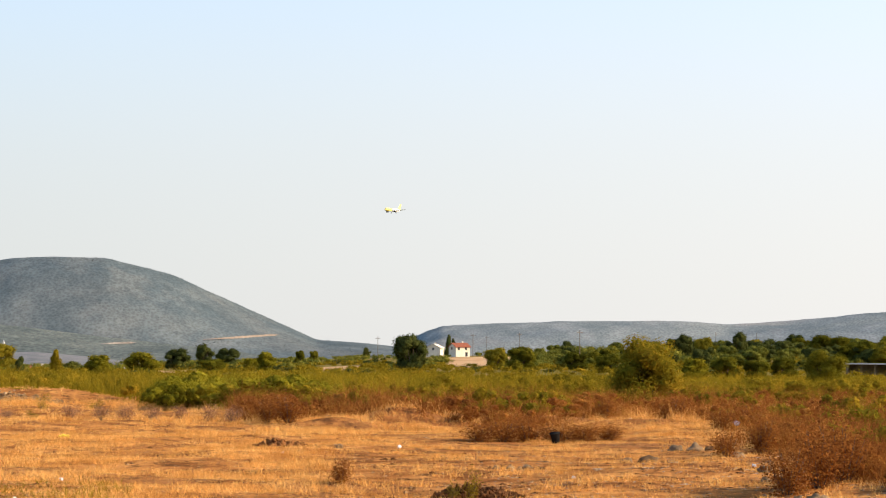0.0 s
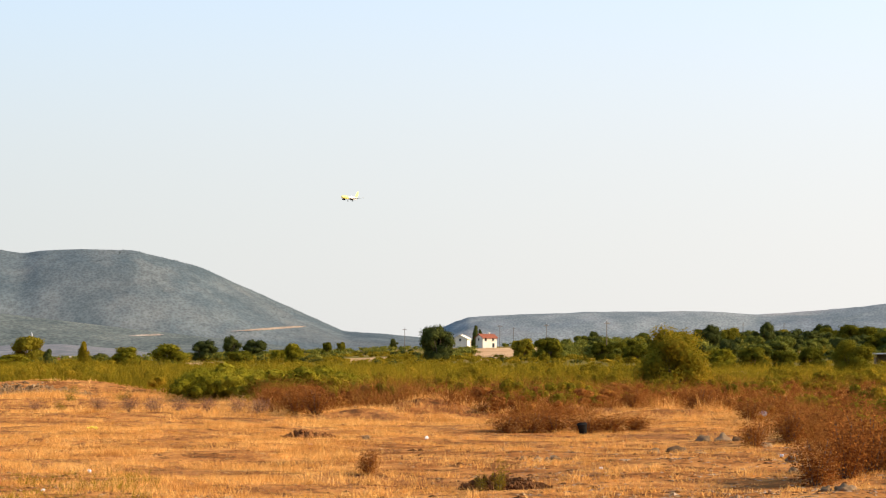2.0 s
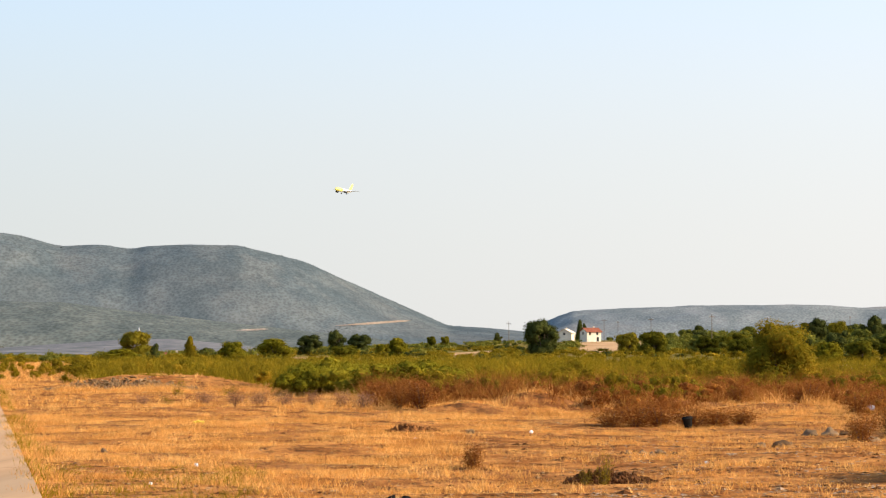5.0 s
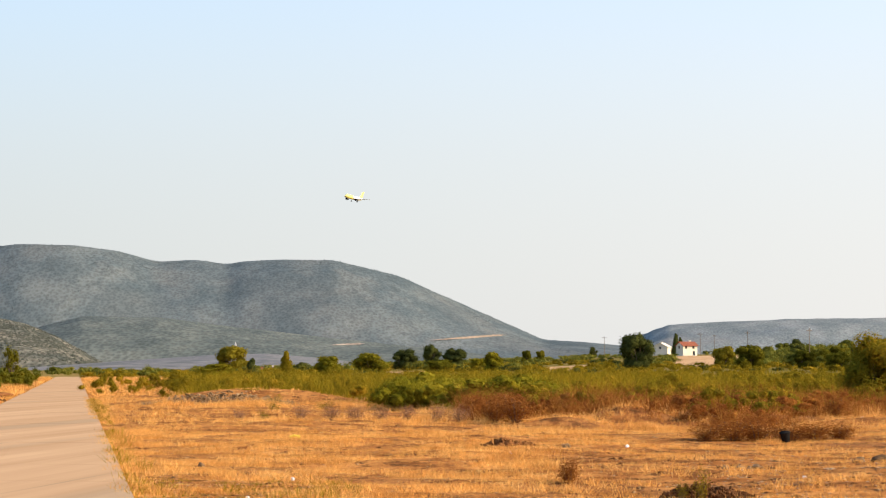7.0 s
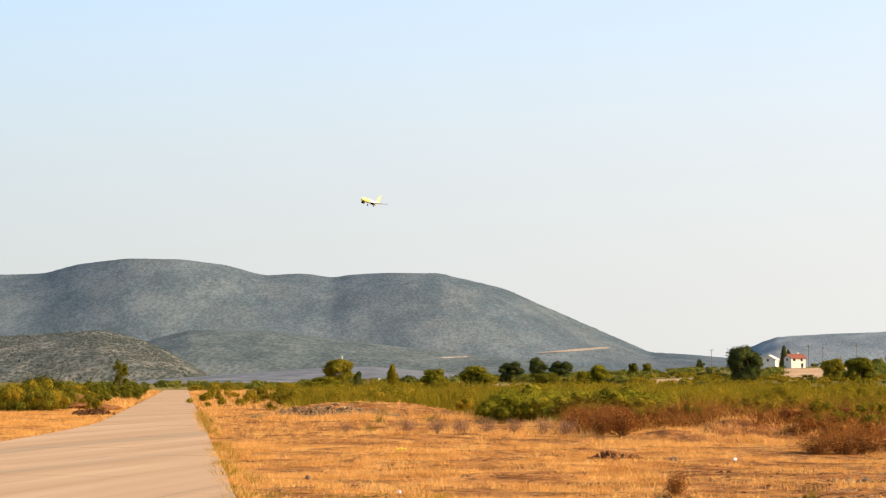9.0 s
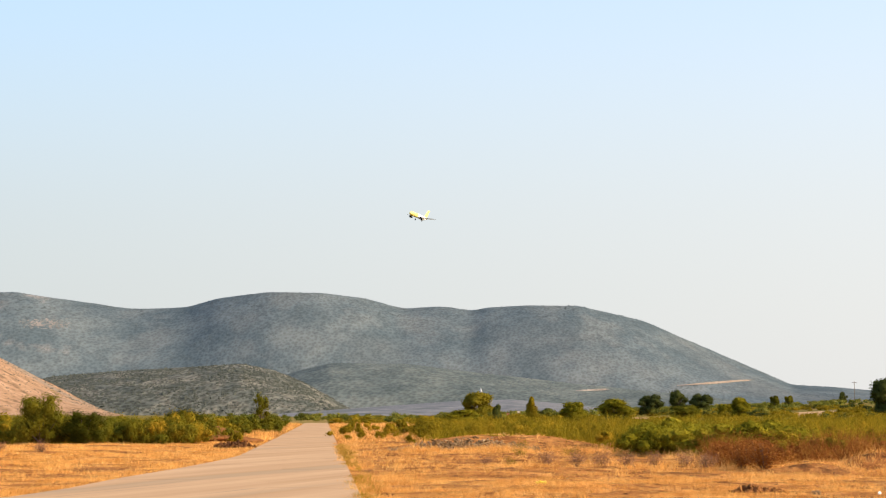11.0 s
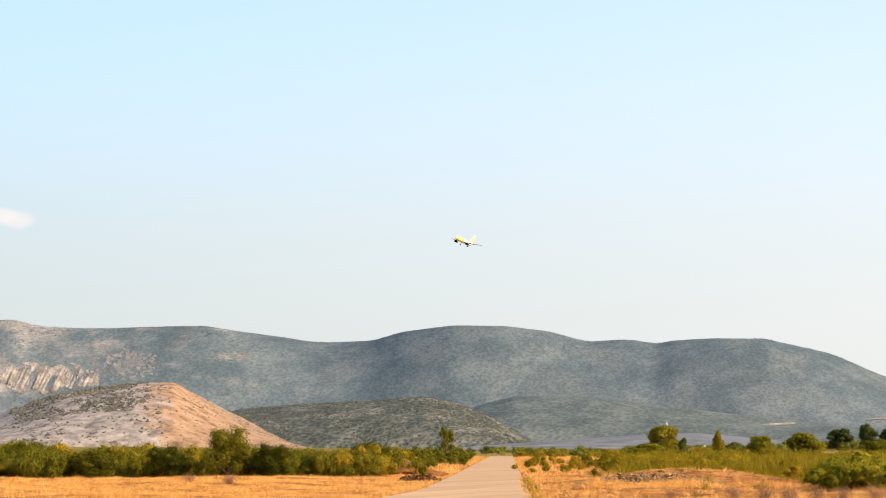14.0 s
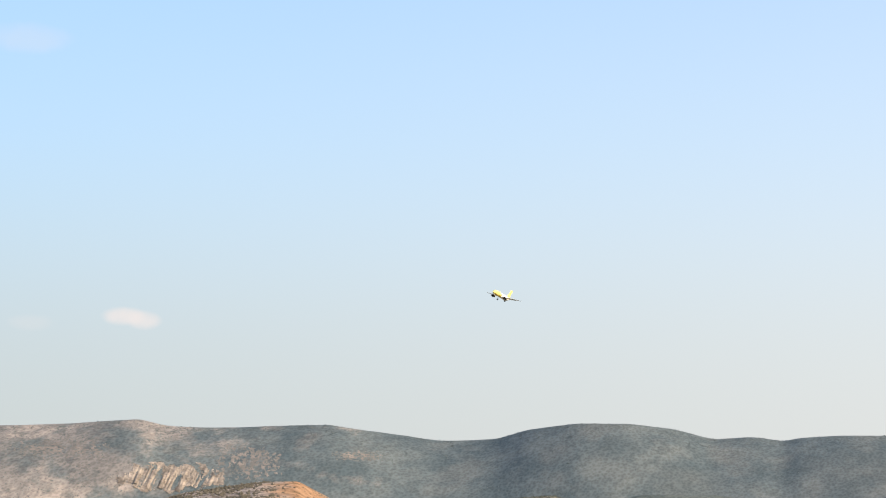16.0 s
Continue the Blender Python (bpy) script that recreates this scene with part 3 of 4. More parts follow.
thicket("green_scrub", "lime", -7.4, -3.4, 84, 102, 64, 1.3, 1.35, 1300, 0.036, "dense olive-green scrub")
thicket("hedge", "green", -36, -19.4, 113, 126, 190, 1.4, 1.1, 1100, 0.06, "dense green hedge of wild bushes")
thicket("hedge", "olive", -36, -18.6, 118, 190, 260, 1.5, 1.1, 300, 0.075, "dense green hedge of wild bushes")
thicket("hedge", "gold", -36, -19.6, 112, 122, 60, 1.5, 1.0, 900, 0.05, "yellowing bushes in the green hedge")
thicket("roadside_bushes", "olive", -15.6, -12.9, 112, 205, 34, 0.95, 1.1, 420, 0.05, "scattered green roadside bushes")
thicket("roadside_bushes", "woods", -19.5, -13.5, 335, 600, 110, 1.5, 1.4, 198, 0.14, "scattered green bushes at the end of the lane")
thicket("roadside_bushes", "green", -19.2, -17.2, 120, 300, 60, 1.3, 1.1, 288, 0.06, "scattered green roadside bushes")
thicket("far_thicket", "olive", -16, 14, 290, 620, 2000, 1.0, 2.2, 76, 0.19, "far olive-green hedges and thickets", 0.6)
thicket("far_thicket", "dark", -13, 14, 300, 700, 500, 1.2, 2.2, 119, 0.17, "far dark hedges between fields", 0.85)
thicket("far_thicket", "woods", -13, 14, 420, 950, 1700, 1.6, 1.8, 102, 0.26, "far olive-green hedges and thickets", 0.8)
thicket("far_woodland", "woods", 2.5, 14.5, 450, 900, 170, 3.6, 1.2, 380, 0.24, "far mixed green woodland")


straw("rust_stalks", lambda a: inner(a) - 2, outer, 9000, 11, 0.66, 0.010, "upright rust-brown stalks among the scrub", -5.5, 14, 0.1, 0.2, "rust")
straw("rust_stalks", near_edge, 52, 1800, 16, 0.5, 0.005, "upright rust-brown stalks among the scrub", 9.0, 14.3, 0.3, 0.15, "rust")
straw("green_shoots", edge, lambda a: edge(a) + 55, 9000, 11, 1.0, 0.017, "upright yellow-green shoots of wild scrub", -13.2, 14, 0.1, 0.3, "olive")
straw("green_shoots", lambda a: edge(a) + 55, 290, 9000, 7, 0.95, 0.035, "upright yellow-green shoots of wild scrub", -13.2, 14, 0.1, 0.4, "olive")


straw("verge_grass", 21, 115, 3000, 12, 0.10, 0.006, "bleached grass creeping over the lane's edge", -15.9, -13, 0.35, 0.07, beside=(-0.16, 0.5))
straw("verge_grass", 21, 110, 900, 12, 0.15, 0.006, "yellow-green grass along the lane's edge", -15.9, -13, 0.1, 0.06, "olive", (-0.08, 0.45))


straw("field_weeds", 22, 31, 420, 9, 0.15, 0.005, "low grey-green weeds in the dry field", -14, -8.5, 0.05, 0.07, "olive")


# ---- trees ----
def limb(bm, a, b, ra, rb, seg=7):
    a, b = Vector(a), Vector(b)
    d = (b - a).normalized()
    u = d.orthogonal().normalized()
    w = d.cross(u)
    rings = [[bm.verts.new(p + (u * math.cos(k * math.tau / seg) + w * math.sin(k * math.tau / seg)) * r) for k in range(seg)] for p, r in ((a, ra), (a.lerp(b, 0.5) + u * ra * 0.4, (ra + rb) / 2), (b, rb))]
    for p, q in zip(rings, rings[1:]):
        for k in range(seg):
            bm.faces.new((p[k], p[(k + 1) % seg], q[(k + 1) % seg], q[k]))
    bm.faces.new(rings[-1])


def tree(name, material, label, seed, shape="round", leaves=2600, size=0.045, bare=0.18, open_=0.0, heart=0.78):
    """A tree one metre high and one wide, to be scaled: trunk with limbs, and a lobed crown of leaves."""
    r = np.random.default_rng(seed)
    top = new(name)
    tagged(top, label, "tree")
    bm = bmesh.new()
    limb(bm, (0, 0, -0.03), (0.01, 0, bare + 0.12), 0.035, 0.024)
    lobes, centres, radii = (7 if shape == "column" else 30), [], []
    for k in range(lobes):
        if shape == "column":
            c = np.array([r.normal(0, 0.05), r.normal(0, 0.05), bare + 0.12 + (0.72 - bare) * k / (lobes - 1)])
            q = 0.40 - 0.26 * k / (lobes - 1)
            q = np.array([q, q, 0.16])
        else:
            th, rad = r.uniform(0, math.tau), math.sqrt(r.uniform(0, 1)) * 0.38
            zz = r.uniform(bare + 0.1, 0.85)
            rad *= math.sqrt(max(0.1, 1 - ((zz - 0.5) / 0.5) ** 2))
            c = np.array([rad * math.cos(th), rad * math.sin(th), zz])
            q = np.array([1, 1, 0.85]) * r.uniform(0.13, 0.22)
        centres.append(c)
        radii.append(q)
        if k % 2 == 0:
            limb(bm, (0, 0, bare * r.uniform(0.6, 1.2)), tuple(c), 0.016, 0.004, 5)
    part("trunk", bm, M["bark"], top)
    centres, radii = np.array(centres), np.array(radii)
    pick = r.integers(0, lobes, leaves)
    d = unit(r.normal(0, 1, (leaves, 3)))
    P = centres[pick] + d * radii[pick] * r.uniform(0.62 - 0.4 * open_, 1.2, (leaves, 1))
    twigs = hearts(centres, np.broadcast_to(radii, centres.shape), heart * (1 - 0.7 * open_))
    grid_mesh("crown", np.concatenate([leaf_faces(P, d + (0, 0, 0.2), size)[:, :3], leaf_faces(P, d + (0, 0, 0.2), size * 0.8)[:, :3], twigs]), 3, M[material], top)
    return top


def plant(kind, rows, group):
    """Copies of one tree: bearing, distance, height, width."""
    for k, (az, r, h, w) in enumerate(rows):
        x, y = r * math.sin(radians(az)), r * math.cos(radians(az))
        m = pose(x, y, float(land(x, y)) - 0.03, 0, 0, az * 77 + k * 50)
        ob = kind if k == 0 else copy_thing(kind, m)
        ob.matrix_basis = m @ Matrix.Diagonal((w * 1.08, w * 1.08, h * 1.04, 1))
        tagged(ob, group=group)


plant(tree("walnut_tree", "gold", "small broad tree with leaves turning golden", 1, leaves=15000, size=0.02, bare=0.04, heart=0.5), [(5.58, 112, 3.7, 3.9), (10.37, 190, 3.6, 3.8)], "trees turning golden")
plant(tree("oak_tree", "dark", "dark round-crowned oak among far hedges", 2, leaves=4200, size=0.034, bare=0.01),
      [(-0.80, 385, 6.9, 6.5), (-7.24, 495, 5.0, 6.2), (-6.44, 580, 6.5, 5.0), (-5.8, 570, 5.2, 6.6), (-10.06, 450, 2.4, 3.3), (8.07, 555, 7.9, 5.6), (8.77, 515, 5.4, 6.2), (6.55, 565, 7.3, 6.6), (9.64, 880, 8.0, 8.2), (3.48, 880, 6.0, 5.2), (-2.03, 840, 4.6, 3.3)], "dark far oaks")
plant(tree("field_tree", "green", "leafy green tree at the edge of the fields", 3, leaves=4000, size=0.036, bare=0.01),
      [(-11.93, 640, 8.3, 10.5), (-6.25, 345, 2.9, 4.6), (1.5, 415, 4.7, 4.6), (2.23, 385, 4.9, 5.6), (-3.48, 685, 4.2, 3.0), (-3.86, 620, 4.3, 3.0), (7.77, 275, 3.3, 4.0), (10.53, 565, 7.4, 10.4), (7.15, 590, 7.0, 5.6), (8.59, 275, 2.8, 3.4), (9.32, 285, 3.1, 3.8), (3.68, 380, 3.7, 4.6), (4.55, 355, 3.5, 4.4)], "green field trees")
plant(tree("fruit_tree", "lime", "low fruit tree with yellow-green leaves", 4, leaves=4000, size=0.036, bare=0.01),
      [(-9.31, 340, 3.3, 4.4), (-8.14, 335, 3.7, 5.8), (-4.78, 370, 3.8, 3.7), (6.89, 265, 2.7, 4.0), (-12.4, 330, 2.3, 6.0), (-5.2, 420, 2.6, 3.4)], "yellowing fruit trees")
plant(tree("poplar_tree", "olive", "slender poplar with yellow-green leaves", 5, "column", 2600, 0.05, 0.05), [(-10.46, 385, 4.3, 2.9)], "slender trees")
plant(tree("cypress_tree", "dark", "narrow dark cypress beside the house", 6, "column", 2600, 0.05, 0.02), [(0.20, 800, 8.0, 4.2), (0.34, 792, 6.6, 3.2), (-11.41, 335, 3.1, 2.4)], "slender trees")
plant(tree("lane_tree", "green", "spindly half-bare tree beside the lane", 7, "round", 1500, 0.03, 0.15, 0.8), [(-17.86, 300, 4.9, 2.9)], "lane trees")
plant(tree("hedge_tree", "green", "small bushy tree rising from the hedge", 8, leaves=8000, size=0.022, bare=0.04, heart=0.45),
      [(-23.79, 111, 2.75, 2.5), (-22.6, 111, 1.9, 2.3), (-25.5, 112, 1.9, 2.3), (-19.9, 122, 2.0, 2.8), (-27.5, 114, 1.7, 2.2), (-26.3, 118, 1.8, 2.2), (-29.2, 118, 2.1, 2.4), (-31.4, 118, 1.9, 2.2)], "hedge trees")


# the wood behind the fields, tree by tree
wood = random.Random(77)
for seed, material, label, count in ((21, "woods", "broad green tree in a far mixed wood", 44), (22, "dark", "dark round-crowned tree in a far mixed wood", 32), (23, "green", "leafy green tree in a far mixed wood", 40)):
    rows = []
    for k in range(count):
        az, r = wood.uniform(1.6 if material == "woods" else 3.2, 14.3), wood.uniform(400, 820)
        h = float(np.interp(az, [2, 6, 10, 14], [3.0, 5.0, 5.8, 6.4])) * wood.uniform(0.65, 1.12) * (r / 620) ** 0.7
        rows.append((az, r, h, h * wood.uniform(0.95, 1.45)))
    plant(tree("wood_tree", material, label, seed, leaves=3600, size=0.036, bare=0.01), rows, "trees of the far wood")


# ---- shrubs that stand alone in the dry field ----
def shrub(name, material, label, seed, leaves=700, size=0.02):
    r = np.random.default_rng(seed)
    top = new(name)
    tagged(top, label, "shrub")
    bm = bmesh.new()
    tips = []
    for k in range(14):
        th, rad = r.uniform(0, math.tau), r.uniform(0.1, 0.42)
        t = (rad * math.cos(th), rad * math.sin(th), r.uniform(0.45, 0.85))
        tips.append(t)
        limb(bm, (t[0] * 0.15, t[1] * 0.15, -0.05), t, 0.008, 0.003, 4)
    part("woody_base", bm, M["bark"], top)
    tips = np.array(tips)
    pick = r.integers(0, 14, leaves)
    f = r.uniform(0.12, 1.12, (leaves, 1))
    P = tips[pick] * f ** np.array([0.6, 0.6, 1.0]) + r.normal(0, 0.11, (leaves, 3))
    P[:, 2] = np.abs(P[:, 2])
    grid_mesh("foliage", leaf_faces(P, r.normal(0, 1, (leaves, 3)) + (0, 0, 0.3), size), 4, M[material], top)
    return top


def field(x, y, dz=0.0, turn=0.0):
    return pose(x, y, float(land(x, y)) + dz, 0, 0, turn)


def set_shrubs(kind, rows, group):
    for k, (x, y, h, w) in enumerate(rows):
        ob = kind if k == 0 else copy_thing(kind, field(x, y))
        ob.matrix_basis = field(x, y, 0, k * 67) @ Matrix.Diagonal((w, w, h, 1))
        tagged(ob, group=group)


set_shrubs(shrub("rust_shrub", "rust", "dry rust-brown shrub in the straw field", 11, 3000, 0.02),
           [(-1.5, 31.6, 0.40, 0.52), (0.9, 49.6, 0.46, 1.2), (1.5, 50.0, 0.56, 1.4), (2.1, 50.3, 0.58, 1.4), (2.9, 50.5, 0.58, 1.4), (3.5, 50.9, 0.5, 1.4), (4.1, 51.2, 0.42, 1.1),
            (4.75, 28.6, 0.75, 1.0), (5.3, 29.3, 0.95, 1.2), (5.9, 30.6, 1.0, 1.3), (5.6, 41.0, 0.6, 0.9), (6.6, 43, 0.8, 1.1), (7.6, 56.5, 0.7, 1.1), (8.6, 57.5, 0.8, 1.3), (-4.5, 62, 0.9, 1.5), (-5.2, 63, 0.8, 1.3), (5.2, 66, 0.75, 1.2), (7.1, 64, 0.9, 1.4)], "rust shrubs")
set_shrubs(shrub("faded_shrub", "faded", "small faded reddish shrub on dry ground", 12, 1500, 0.022),
           [(-12.2, 68.6, 0.55, 0.8), (-11.2, 69.0, 0.6, 0.9), (-10.3, 68.8, 0.62, 0.9), (-9.5, 69.2, 0.55, 0.9), (-8.4, 67.5, 0.5, 0.8), (-7.4, 66.5, 0.55, 0.8), (-6.6, 66.0, 0.55, 0.9), (-36.5, 83, 0.5, 0.9), (-38.8, 84, 0.45, 0.8), (-14.5, 70, 0.4, 0.6)], "faded shrubs")
set_shrubs(shrub("weed_clump", "olive", "clump of yellow-green weeds on dry ground", 13, 1100, 0.022),
           [(0.42, 27.15, 0.42, 0.28), (0.16, 27.2, 0.26, 0.24), (-13.0, 66.5, 0.35, 0.5), (-15.6, 82, 0.4, 0.7), (-13.3, 81, 0.45, 0.9), (-17.2, 90.5, 0.6, 0.9)], "weed clumps")


# ---- aeroplane ----
M["yellow"] = mat("yellow_paint", [(0.3, 0.86, 0.71, 0.19), (0.7, 0.90, 0.77, 0.26)], 0.2, rough=0.35)
M["white"] = mat("white_paint", [(0.3, 0.80, 0.80, 0.78), (0.7, 0.86, 0.86, 0.84)], 0.2, rough=0.35)
M["steel"] = mat("grey_metal", [(0.3, 0.48, 0.49, 0.50), (0.7, 0.58, 0.59, 0.60)], 0.5, rough=0.4)
M["black"] = mat("black_rubber", [(0.3, 0.010, 0.0095, 0.009), (0.7, 0.025, 0.023, 0.021)], 3, rough=0.85)


def lathe(profile, seg=20, axis="y"):
    """A turned body: (place along the axis, radius, height of the centre)."""
    bm = bmesh.new()
    rings = []
    for s, r, zc in profile:
        rings.append([bm.verts.new((r * math.cos(k * math.tau / seg), s, zc + r * math.sin(k * math.tau / seg))) for k in range(seg)])
    for a, b in zip(rings, rings[1:]):
        for k in range(seg):
            bm.faces.new((a[k], a[(k + 1) % seg], b[(k + 1) % seg], b[k]))
    bm.faces.new(rings[0][::-1])
    bm.faces.new(rings[-1])
    bmesh.ops.recalc_face_normals(bm, faces=bm.faces[:])
    for f in bm.faces:
        f.smooth = True
    return bm


def blade(root, tip, t_root, t_tip):
    """A wing or fin: leading and trailing edge points at root and tip, with thickness."""
    bm = bmesh.new()
    rows = []
    (l0, r0), (l1, r1) = root, tip
    span = (Vector(l1) - Vector(l0)).normalized()
    chord = (Vector(r0) - Vector(l0)).normalized()
    up = span.cross(chord).normalized()
    for (le, te), th in ((root, t_root), (tip, t_tip)):
        le, te = Vector(le), Vector(te)
        row = []
        for u, h in ((0, 0), (0.1, 0.7), (0.3, 1), (0.65, 0.6), (1, 0.03), (0.65, -0.4), (0.3, -0.7), (0.1, -0.5)):
            row.append(bm.verts.new(le.lerp(te, u) + up * h * th / 2))
        rows.append(row)
    for k in range(8):
        bm.faces.new((rows[0][k], rows[0][(k + 1) % 8], rows[1][(k + 1) % 8], rows[1][k]))
    bm.faces.new(rows[0][::-1])
    bm.faces.new(rows[1])
    bmesh.ops.recalc_face_normals(bm, faces=bm.faces[:])
    return bm


def aeroplane():
    p = new("aeroplane")
    tagged(p, "yellow and white twin-engined airliner climbing with wheels down", "aeroplane")
    # the nose points along +y
    part("nose", lathe([(17.2, 0.05, -0.5), (16.9, 0.5, -0.45), (16.2, 1.05, -0.3), (15.0, 1.6, -0.1), (13.5, 1.98, 0.0), (11.5, 2.12, 0), (4.5, 2.12, 0)]), M["yellow"], p, "yellow forward fuselage")
    part("fuselage", lathe([(4.5, 2.1, 0), (0, 2.1, 0), (-7, 2.1, 0)]), M["white"], p, "white mid fuselage")
    part("tail_cone", lathe([(-7, 2.1, 0), (-10, 1.85, 0.2), (-13, 1.2, 0.65), (-15.5, 0.6, 1.05), (-16.6, 0.2, 1.2)]), M["white"], p)
    for s in (-1, 1):
        wing = part("wing", blade(((s * 1.6, 4.0, -1.0), (s * 1.6, -3.2, -1.0)), ((s * 17.0, -4.2, 0.6), (s * 17.0, -5.8, 0.6)), 0.9, 0.2), M["steel"], p)
        part("tailplane", blade(((s * 0.8, -12.4, 0.9), (s * 0.8, -15.6, 0.9)), ((s * 6.2, -15.6, 1.5), (s * 6.2, -17.0, 1.5)), 0.35, 0.12), M["steel"], p)
        eng = part("engine", lathe([(6.2, 0.95, 0), (6.0, 1.1, 0), (4.5, 1.15, 0), (2.6, 0.9, 0), (1.6, 0.5, 0)], 16), M["black"], p, "dark engine nacelle")
        eng.location = (s * 5.75, 0, -2.1)
        part("pylon", blade(((s * 5.75, 4.6, -1.1), (s * 5.75, 0.6, -1.1)), ((s * 5.75, 2.0, -0.6), (s * 5.75, -1, -0.6)), 0.4, 0.4), M["steel"], p)
        leg = part("main_gear_leg", lathe([(0, 0.16, 0), (2.6, 0.16, 0)], 8), M["steel"], p)
        leg.matrix_basis = pose(s * 3.6, -1.2, -1.0, -90)
        for d in (-0.35, 0.35):
            wh = part("wheel", lathe([(-0.2, 0.45, 0), (-0.15, 0.57, 0), (0.15, 0.57, 0), (0.2, 0.45, 0)], 14), M["black"], p)
            wh.matrix_basis = pose(s * 3.6 + d, -1.2, -3.5, 0, 0, 90)
    part("tail_fin", blade(((0, -8.8, 1.5), (0, -14.9, 1.6)), ((0, -14.2, 9.0), (0, -17.0, 9.0)), 0.6, 0.25), M["yellow"], p, "yellow tail fin")
    leg = part("nose_gear_leg", lathe([(0, 0.12, 0), (2.2, 0.12, 0)], 8), M["steel"], p)
    leg.matrix_basis = pose(0, 12.0, -1.5, -90)
    for d in (-0.25, 0.25):
        wh = part("wheel", lathe([(-0.13, 0.3, 0), (-0.1, 0.4, 0), (0.1, 0.4, 0), (0.13, 0.3, 0)], 12), M["black"], p)
        wh.matrix_basis = pose(d, 12.0, -3.6, 0, 0, 90)
    return p


plane = aeroplane()


# ---- buildings, posts and marks on the hills ----
M["plaster"] = mat("white_plaster", [(0.3, 0.60, 0.53, 0.42), (0.7, 0.74, 0.68, 0.57)], 0.6, bump=0.01)
M["rooftile"] = mat("red_roof_tiles", [(0.3, 0.20, 0.065, 0.038), (0.7, 0.31, 0.12, 0.075)], 1.5, bump=0.03, bump_scale=5)
M["glass"] = mat("window_glass", [(0.3, 0.02, 0.025, 0.03), (0.7, 0.05, 0.055, 0.06)], 1.0, rough=0.1)
M["timber"] = mat("old_timber", [(0.3, 0.12, 0.09, 0.065), (0.7, 0.22, 0.18, 0.14)], 3.0, bump=0.01)
M["sheet"] = mat("grey_roof_sheet", [(0.3, 0.42, 0.42, 0.42), (0.7, 0.55, 0.55, 0.55)], 1.0, rough=0.5)
M["cut"] = mat("bare_cut_earth", [(0.3, 0.18, 0.145, 0.115), (0.7, 0.28, 0.23, 0.185)], 0.06, detail=8, bump=0.8, bump_scale=0.3)
M["scarp"] = mat("pale_limestone", [(0.34, 0.12, 0.107, 0.095), (0.5, 0.24, 0.208, 0.175), (0.66, 0.38, 0.33, 0.275)], 0.05, detail=9, bump=3.0, bump_scale=0.15)


def box(x0, x1, y0, y1, z0, z1, bevel=0.0):
    bm = bmesh.new()
    bmesh.ops.create_cube(bm, size=1, matrix=Matrix.Translation(((x0 + x1) / 2, (y0 + y1) / 2, (z0 + z1) / 2)) @ Matrix.Diagonal((x1 - x0, y1 - y0, z1 - z0, 1)))
    if bevel:
        bmesh.ops.bevel(bm, geom=bm.edges[:], offset=bevel, segments=2, affect="EDGES")
    return bm


def stand(ob, az, r, turn=0.0, sink=0.0):
    x, y = r * math.sin(radians(az)), r * math.cos(radians(az))
    ob.matrix_basis = pose(x, y, float(land(x, y)) - sink, 0, 0, turn)
    return ob


def house(label, w, d, wall, rise, windows, roof_mat="rooftile"):
    """A gabled house: the ridge runs along x, the front looks to -y."""
    h = new("house")
    tagged(h, label, "house")
    w, d, wall, rise = w * 0.88, d * 0.88, wall * 0.88, rise * 0.9
    bm = bmesh.new()
    prof = [(-d / 2, -0.5), (d / 2, -0.5), (d / 2, wall), (0, wall + rise), (-d / 2, wall)]
    a = [bm.verts.new((-w / 2, y, z)) for y, z in prof]
    b = [bm.verts.new((w / 2, y, z)) for y, z in prof]
    bm.faces.new(a[::-1])
    bm.faces.new(b)
    for k in range(5):
        bm.faces.new((a[k], a[(k + 1) % 5], b[(k + 1) % 5], b[k]))
    bmesh.ops.recalc_face_normals(bm, faces=bm.faces[:])
    part("wall", bm, M["plaster"], h)
    for s in (-1, 1):
        bm = bmesh.new()
        o, t = 0.45, 0.16
        k = rise / (d / 2)
        pts = [(s * (d / 2 + o), wall - o * k), (0, wall + rise)]
        q = [bm.verts.new((x, y, z + dz)) for dz in (0.02, t) for y, z in pts for x in (-w / 2 - o, w / 2 + o)]
        for f in ((0, 1, 3, 2), (4, 6, 7, 5), (0, 4, 5, 1), (2, 3, 7, 6), (0, 2, 6, 4), (1, 5, 7, 3)):
            bm.faces.new([q[i] for i in f])
        bmesh.ops.recalc_face_normals(bm, faces=bm.faces[:])
        part("roof", bm, M[roof_mat], h)
    part("chimney", box(w * 0.22, w * 0.22 + 0.6, 0.3, 0.9, wall + rise * 0.5, wall + rise + 0.7), M["plaster"], h)
    for k, (x, z, ww, hh, end) in enumerate(windows):
        win = part("window", box(x - ww / 2, x + ww / 2, -d / 2 - 0.03, -d / 2 + 0.1, z, z + hh) if not end else box(-w / 2 - 0.03, -w / 2 + 0.1, x - ww / 2, x + ww / 2, z, z + hh), M["glass"], h)
        part("sill", box(x - ww / 2 - 0.1, x + ww / 2 + 0.1, -d / 2 - 0.14, -d / 2, z - 0.12, z - 0.02) if not end else box(-w / 2 - 0.14, -w / 2, x - ww / 2 - 0.1, x + ww / 2 + 0.1, z - 0.12, z - 0.02), M["plaster"], win)
    return h


